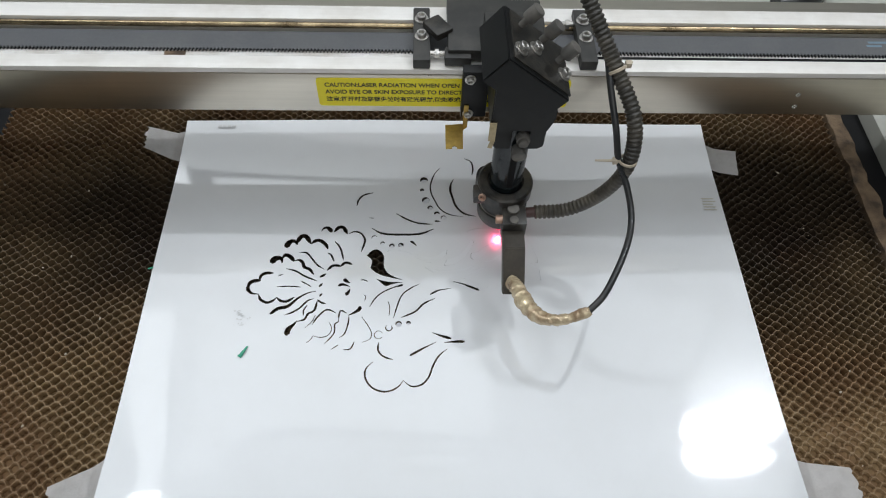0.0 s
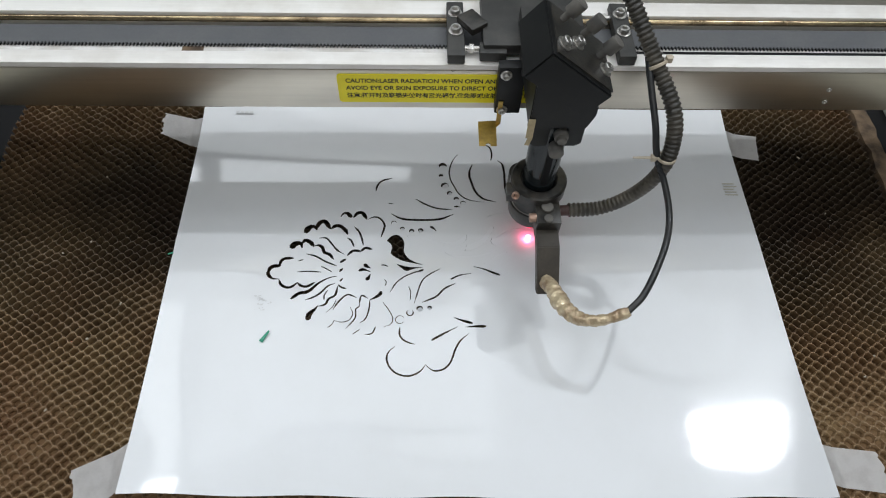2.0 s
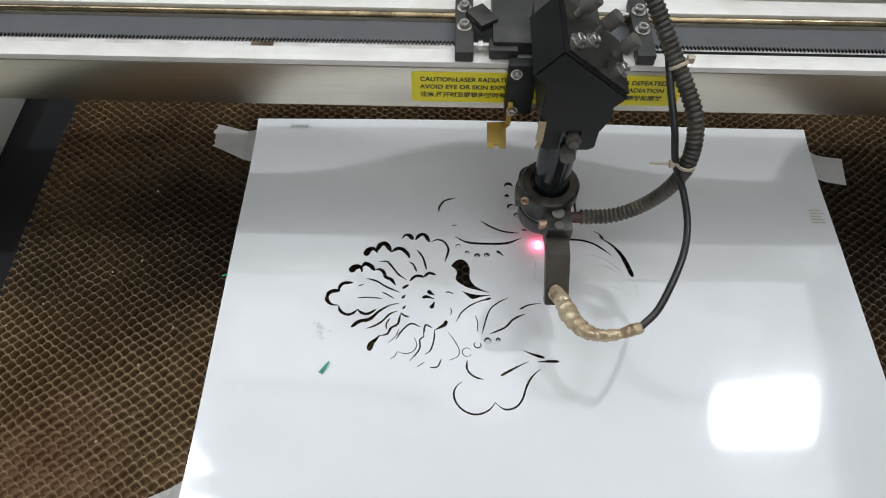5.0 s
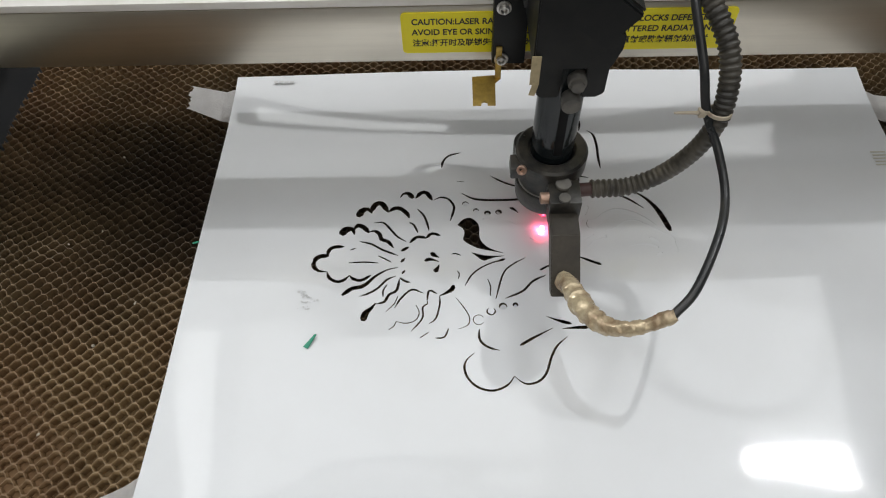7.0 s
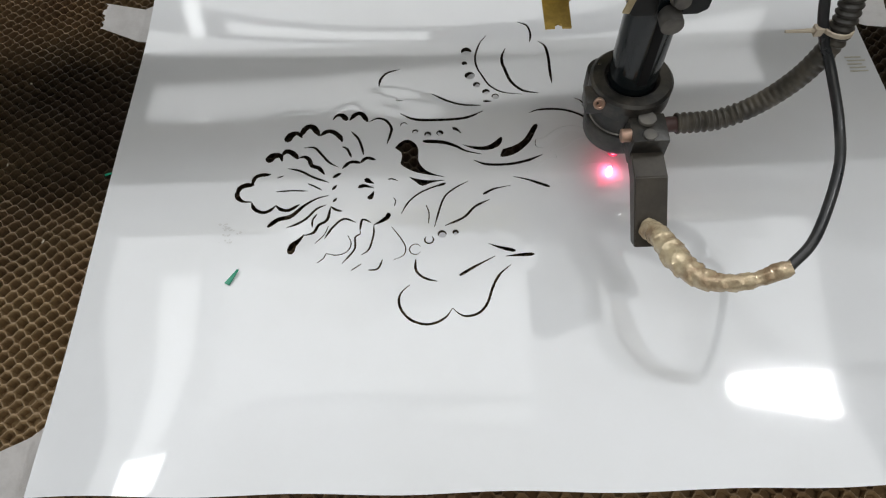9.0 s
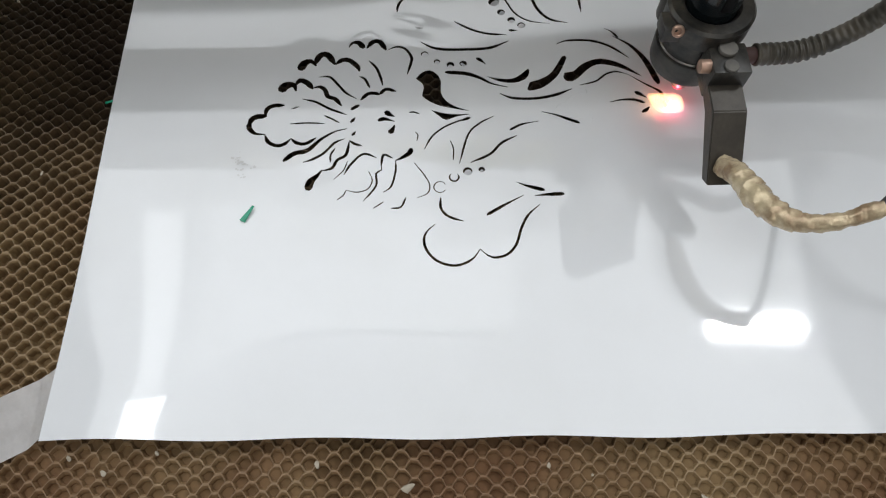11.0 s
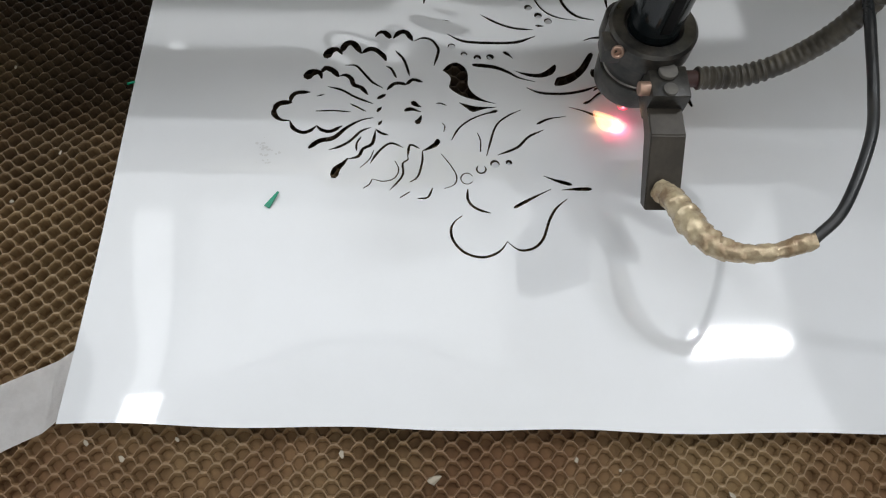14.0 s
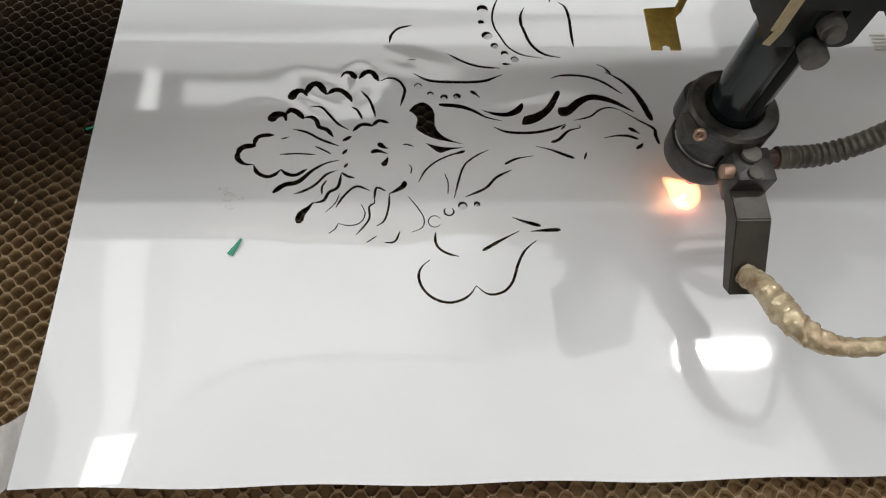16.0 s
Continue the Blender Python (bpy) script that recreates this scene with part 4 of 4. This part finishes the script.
    # wrapped air line, cable, corrugated hose
    line = smooth_line([(0.0030, -0.0535, 0.0330), (0.0052, -0.0620, 0.0400), (0.0098, -0.0765, 0.0440), (0.0180, -0.0865, 0.0470), (0.0305, -0.0905, 0.0530), (0.0445, -0.0890, 0.0615)], 0.0006)
    bm = bmesh.new()
    total = len(line)
    sweep(bm, line, lambda i, s, a: (0.0044 + 0.0012 * math.exp(-((i / total - 0.33) / 0.2) ** 2) - 0.0022 * max(0, i / total - 0.45) * 1.5 + 0.0008 * math.exp(-((i / total - 0.93) / 0.05) ** 2)) * (0.90 + 0.13 * ((s / 0.0056 + 0.5 * math.sin(a + s * 70)) % 1) ** 1.6 + 0.17 * noise.noise(Vector((s * 330, 1.6 * math.cos(a), 1.6 * math.sin(a))))), 28)
    part("wrapped_air_line", bm, wrap_gold, h, "air line wrapped in wrinkled golden tape")
    bm = bmesh.new()
    rod(bm, (0.0035, -0.0555, 0.0352), (0.0062, -0.0570, 0.0365), 0.0034, seg=16, bevel=0.0006)
    part("red_fitting", bm, hose_red, h)
    bm = bmesh.new()
    line = smooth_line([(0.0435, -0.0890, 0.0610), (0.0540, -0.0790, 0.0665), (0.0690, -0.0520, 0.0700), (0.0765, -0.0290, 0.0700), (0.0740, -0.0120, 0.0800), (0.0660, -0.0020, 0.0960), (0.0610, 0.0060, 0.1150), (0.0560, 0.0200, 0.1320), (0.0540, 0.0340, 0.1420)], 0.002)
    sweep(bm, line, lambda i, s, a: 0.0021, 12)
    part("cable", bm, cable_black, h, "thin black cable")
    bm = bmesh.new()
    line = smooth_line([(0.0200, -0.0080, 0.0480), (0.0400, -0.0070, 0.0490), (0.0570, -0.0055, 0.0590), (0.0690, -0.0045, 0.0780), (0.0735, -0.0010, 0.0990), (0.0705, 0.0090, 0.1220), (0.0590, 0.0290, 0.1400), (0.0480, 0.0450, 0.1560), (0.0330, 0.0650, 0.1800), (0.0250, 0.0850, 0.2050)], 0.00045)
    sweep(bm, line, lambda i, s, a: 0.0045 + (0.00022 if 0.030 < s < 0.075 else 0.00055) * max(-0.7, min(0.7, math.sin(2 * math.pi * s / 0.0030))), 16)
    part("corrugated_hose", bm, hose_plastic, h, "dusty black corrugated hose")
    bm = bmesh.new()
    rod(bm, (0.0120, -0.0085, 0.0478), (0.0215, -0.0080, 0.0480), 0.0036, seg=18, bevel=0.0004)
    part("hose_fitting", bm, hose_red, h, "dark red hose fitting")
    for at, way, tail in (((0.0590, 0.0290, 0.1400), (-0.0115, 0.018, 0.017), (0.009, 0.004, 0.003)), ((0.0715, -0.0030, 0.0960), (0.001, 0.004, 0.022), (-0.020, 0.001, -0.001))):
        at, way = Vector(at), Vector(way).normalized()
        bm = bmesh.new()
        ring(bm, (0, 0), 0.0048, 0.0058, -0.0010, 0.0010, 28, 0.0003)
        m = Matrix.Translation(at) @ way.to_track_quat("Z", "Y").to_matrix().to_4x4()
        bmesh.ops.transform(bm, matrix=m, verts=bm.verts)
        tail = Vector(tail)
        rod(bm, at + tail.normalized() * 0.006, at + tail, 0.0010, 0.0006, 8)
        bmesh.ops.create_cube(bm, size=0.0034, matrix=Matrix.Translation(at + tail.normalized() * 0.0075))
        part("cable_tie", bm, tie_nylon, h, "frayed beige cable tie")
    # mirror mount
    bm = bmesh.new()
    prism(bm, [(-0.0165, 0.125), (0.0165, 0.125), (0.0200, 0.1350), (0.0200, 0.1420), (-0.0040, 0.1640), (-0.0165, 0.1700)], -0.006, 0.034)
    bmesh.ops.bevel(bm, geom=list(bm.edges), offset=0.0006, segments=2, affect="EDGES")
    part("mirror_housing", bm, black_anodised, h, "black angled mirror housing")
    bm = bmesh.new()
    box(bm, -0.0125, 0.0160, 0.012, 0.026, 0.1060, 0.1245, 0.0010)
    holder2 = part("tube_holder", bm, black_anodised, h, "black split clamp round the tube")
    for outline in ([(-0.0135, 0.1245), (-0.0135, 0.1085), (-0.0112, 0.1062), (-0.0030, 0.1062), (-0.0022, 0.1245)], [(0.0072, 0.1245), (0.0066, 0.1062), (0.0135, 0.1062), (0.0170, 0.1085), (0.0170, 0.1245)]):
        bm = bmesh.new()
        prism(bm, outline, -0.0030, 0.0118)
        bmesh.ops.bevel(bm, geom=list(bm.edges), offset=0.0006, segments=2, affect="EDGES")
        part("clamp_jaw", bm, black_anodised, holder2)
    bm = bmesh.new()
    d = Vector((0.78, 0, -0.63))
    n = Vector((0.63, 0, 0.78))
    c = Vector((0.0040, 0.0110, 0.1630))
    turn = Matrix((d, Vector((0, 1, 0)), n)).transposed().to_4x4()
    m = Matrix.Translation(c) @ turn
    bmesh.ops.create_cube(bm, size=1, matrix=m @ Matrix.Translation((-0.002, 0, -0.0045)) @ Matrix.Diagonal((0.046, 0.042, 0.020, 1)))
    bmesh.ops.bevel(bm, geom=list(bm.edges), offset=0.0007, segments=2, affect="EDGES")
    plate = part("mirror_plate", bm, black_anodised, h, "black adjustable mirror plate")
    bm = bmesh.new()
    bmesh.ops.create_cube(bm, size=1, matrix=m @ Matrix.Translation((0, 0.001, 0.0058)) @ Matrix.Diagonal((0.043, 0.037, 0.0009, 1)))
    part("dusty_face", bm, black_dusty, plate, "dusty grey upper face")
    for u, v in ((-0.014, 0.012), (0.002, 0.012), (0.014, 0.004)):
        bm = bmesh.new()
        p = m @ Vector((u, v, 0.0055))
        rod(bm, p, p + n * 0.006, 0.0020, seg=16)
        rod(bm, p + n * 0.006, p + n * 0.0145, 0.0040, seg=24, bevel=0.0007)
        part("thumb_knob", bm, knob_grey, plate, "grey knurled adjusting knob")
    for u, v in ((-0.004, 0.001), (0.0175, -0.004), (-0.016, -0.008)):
        bolt(plate, m @ Vector((u, v, 0.0063)), n, 0.0030, 0.0036, steel_bolt)
    bm = bmesh.new()
    rod(bm, (0.0036, 0.0000, 0.1175), (0.0036, -0.0070, 0.1175), 0.0042, seg=24, bevel=0.0006)
    rod(bm, (0.0036, -0.0070, 0.1175), (0.0036, -0.0095, 0.1175), 0.0030, seg=24, bevel=0.0006)
    part("lock_knob", bm, knob_grey, h, "dusty round locking knob")
    bm = bmesh.new()
    rod(bm, (0.0018, 0.0000, 0.1085), (0.0018, -0.0040, 0.1085), 0.0030, seg=24, bevel=0.0004)
    rod(bm, (0.0018, -0.0040, 0.1085), (0.0018, -0.0110, 0.1082), 0.0044, seg=24, bevel=0.0007)
    part("lock_knob", bm, knob_grey, h, "dusty round locking knob")
    bm = bmesh.new()
    box(bm, -0.0172, -0.0132, -0.0072, -0.0065, 0.1180, 0.1330, 0.0001)
    box(bm, -0.0165, -0.0138, -0.0074, -0.0068, 0.1120, 0.1190, 0.0001, pose(0, 0, 0, 0, 12, 0))
    part("tape_scrap", bm, tape_tan, h, "scrap of yellowed tape")
    # carriage plates on the beam
    bm = bmesh.new()
    box(bm, -0.0310, -0.0150, 0.0335, 0.0405, 0.0950, 0.1330, 0.0008)
    plate2 = part("side_plate", bm, black_anodised, h)
    bolt(plate2, (-0.0265, 0.0333, 0.1275), (0, -1, 0), 0.0024, 0.0026)
    bolt(plate2, (-0.0265, 0.0333, 0.0985), (0, -1, 0), 0.0024, 0.0026)
    bm = bmesh.new()
    box(bm, -0.0400, 0.0200, 0.0480, 0.0960, 0.1290, 0.1370, 0.0010)
    box(bm, -0.0420, -0.0260, 0.0440, 0.0540, 0.1280, 0.1345, 0.0008)
    box(bm, -0.0180, 0.0180, 0.0300, 0.0700, 0.1290, 0.1480, 0.0010)
    part("carriage_block", bm, carriage_grey, h, "worn dark grey carriage block")
    for x in (-0.0560, 0.0460):
        bm = bmesh.new()
        box(bm, x - 0.0052, x + 0.0052, 0.0420, 0.0900, 0.1275, 0.1345, 0.0008)
        clamp = part("belt_clamp", bm, carriage_grey, h)
        for y in (0.0630, 0.0790):
            bolt(clamp, (x, y, 0.1345), (0, 0, 1), 0.0030, 0.0036)
        for y in (0.052, 0.0800):
            bm = bmesh.new()
            rod(bm, (x + (0.005 if x < 0 else -0.005), y, 0.1310), (x + (0.016 if x < 0 else -0.016), y, 0.1310), 0.0017, seg=12)
            rod(bm, (x + (0.008 if x < 0 else -0.008), y, 0.1310), (x + (0.0105 if x < 0 else -0.0105), y, 0.1310), 0.0030, seg=6)
            part("tension_screw", bm, steel_bolt, clamp)
    bm = bmesh.new()
    box(bm, -0.0520, -0.0400, 0.0600, 0.0760, 0.1345, 0.1395, 0.0010, pose(0, 0, 0, 0, 0, 35))
    part("belt_lug", bm, black_dusty, h)
    # black strip added in the channel, to the right of the head
    bm = bmesh.new()
    box(bm, 0.0530, 0.5200, 0.0538, 0.0576, 0.1240, 0.1246, 0.0002)
    part("black_strip", bm, gap_black, h, "thin black strip added in the channel beside the head")
    # brass flag
    bm = bmesh.new()
    # a flat tongue with a notch in its front edge, bent up to the side plate
    outline = [(-0.0405, 0.0150), (-0.0364, 0.0150), (-0.0362, 0.0166), (-0.0348, 0.0172), (-0.0334, 0.0166), (-0.0332, 0.0150), (-0.0294, 0.0150), (-0.0290, 0.0300), (-0.0262, 0.0330), (-0.0262, 0.0352), (-0.0405, 0.0340)]
    low = [bm.verts.new((x, y, 0.0850 + 0.05 * (y - 0.015))) for x, y in outline]
    top = [bm.verts.new((x, y, 0.0858 + 0.05 * (y - 0.015))) for x, y in outline]
    bm.faces.new(low[::-1])
    bm.faces.new(top)
    for i in range(len(outline)):
        j = (i + 1) % len(outline)
        bm.faces.new((low[i], low[j], top[j], top[i]))
    box(bm, -0.0292, -0.0262, 0.0325, 0.0334, 0.0860, 0.1060, 0.0002)
    part("brass_flag", bm, brass, h, "small brass limit flag")
    tagged(h, "black laser cutting head with hose, cable and mirror mount", "laser head")
    return h


GANTRY = gantry()
HEAD = laser_head()

# ---- movement: seconds, across, along ----
TRACK = [
    (0.0, 0.2449, 0.1860),
    (0.5, 0.2263, 0.1855),
    (1.0, 0.2244, 0.1709),
    (1.5, 0.2355, 0.1722),
    (2.0, 0.2516, 0.1745),
    (2.5, 0.2668, 0.1650),
    (3.0, 0.2691, 0.1729),
    (3.5, 0.2604, 0.1880),
    (4.0, 0.2440, 0.1982),
    (6.5, 0.1822, 0.1720),
    (7.0, 0.1982, 0.1677),
    (7.5, 0.2060, 0.1586),
    (8.0, 0.2178, 0.1668),
    (8.5, 0.2472, 0.1516),
    (11.0, 0.2757, 0.1525),
    (11.5, 0.2656, 0.1655),
    (12.0, 0.2489, 0.1717),
    (12.5, 0.2333, 0.1639),
    (13.0, 0.2252, 0.1561),
    (13.5, 0.2246, 0.1472),
    (14.0, 0.2338, 0.1395),
    (14.5, 0.2523, 0.1358),
    (15.0, 0.2656, 0.1409),
    (15.5, 0.2767, 0.1320),
    (16.0, 0.2784, 0.1203),
]


def flame(parent):
    """A flickering tongue of burning gas: thin shells round a bright core, drawn out to one side."""
    tongue = None
    for k in range(8, -1, -1):
        bm = bmesh.new()
        size = 0.22 + 0.78 * (k / 8) ** 0.8
        made = bmesh.ops.create_icosphere(bm, subdivisions=3, radius=1.0)
        for v in made["verts"]:
            c = v.co
            wave = 1 + 0.10 * noise.noise(c * 2.2 + Vector((0, 0, k * 0.15)))
            tail = max(0.0, -c.x)
            x = c.x * 0.0068 - 0.013 * tail ** 1.6
            v.co = Vector((x, c.y * 0.0075 * (1 - 0.55 * tail), c.z * 0.0075 * (1 - 0.55 * tail) + 0.002 * tail)) * size * wave
        if tongue is None:
            tongue = part("flame", bm, flame_orange, parent, "short orange flame at the cut")
        else:
            part("inner_flame", bm, flame_orange, tongue)
    return tongue


FLAME = flame(HEAD)
# flares: start, end, height and tilt of the tongue
FLARES = ((1.46, 1.54, 0.001, 30), (3.46, 3.54, 0.002, 30), (7.08, 7.86, 0.006, 0), (8.0, 8.12, -0.002, 25), (8.34, 8.44, -0.004, 20), (10.9, 11.08, -0.004, 30), (11.36, 11.6, -0.003, 40), (13.98, 14.6, -0.005, 40), (15.86, 16.0, 0.003, 35))


def flame_rows():
    tucked = pose(0, AX.y, 0.072, 0, 89, 0)
    half = pose(0, AX.y * 0.5, 0.036, 0, 60, 0)
    rows = [(0, tucked)]
    for start, end, z, tilt in FLARES:
        rows += [(start - 0.12, tucked), (start - 0.06, half), (start, pose(0.001, 0.001, z, 0, tilt, -6))]
        mid = (start + end) / 2
        rows += [(mid, pose(0.001, 0.002, z + 0.001, 5, tilt + 6, 8)), (end, pose(0.001, 0.001, z, 0, tilt, -4))]
        if end < 16:
            rows += [(end + 0.06, half), (end + 0.12, tucked)]
    if FLARES[-1][1] < 16:
        rows.append((16, tucked))
    return rows


def motions():
    walk(HEAD, [(t, pose(x, y, 0)) for t, x, y in TRACK])
    walk(GANTRY, [(t, pose(0, y, 0)) for t, x, y in TRACK])
    walk(FLAME, flame_rows())
    for piece, when in PIECES:
        x, y, _ = piece.location
        walk(piece, [(0, pose(x, y, 0)), (when, pose(x, y, 0)), (when + 0.12, pose(x, y, -0.006, 8, 5, 0)), (when + 0.25, pose(x, y, -0.045, 20, 9, 4)), (16, pose(x, y, -0.045, 20, 9, 4))])


motions()
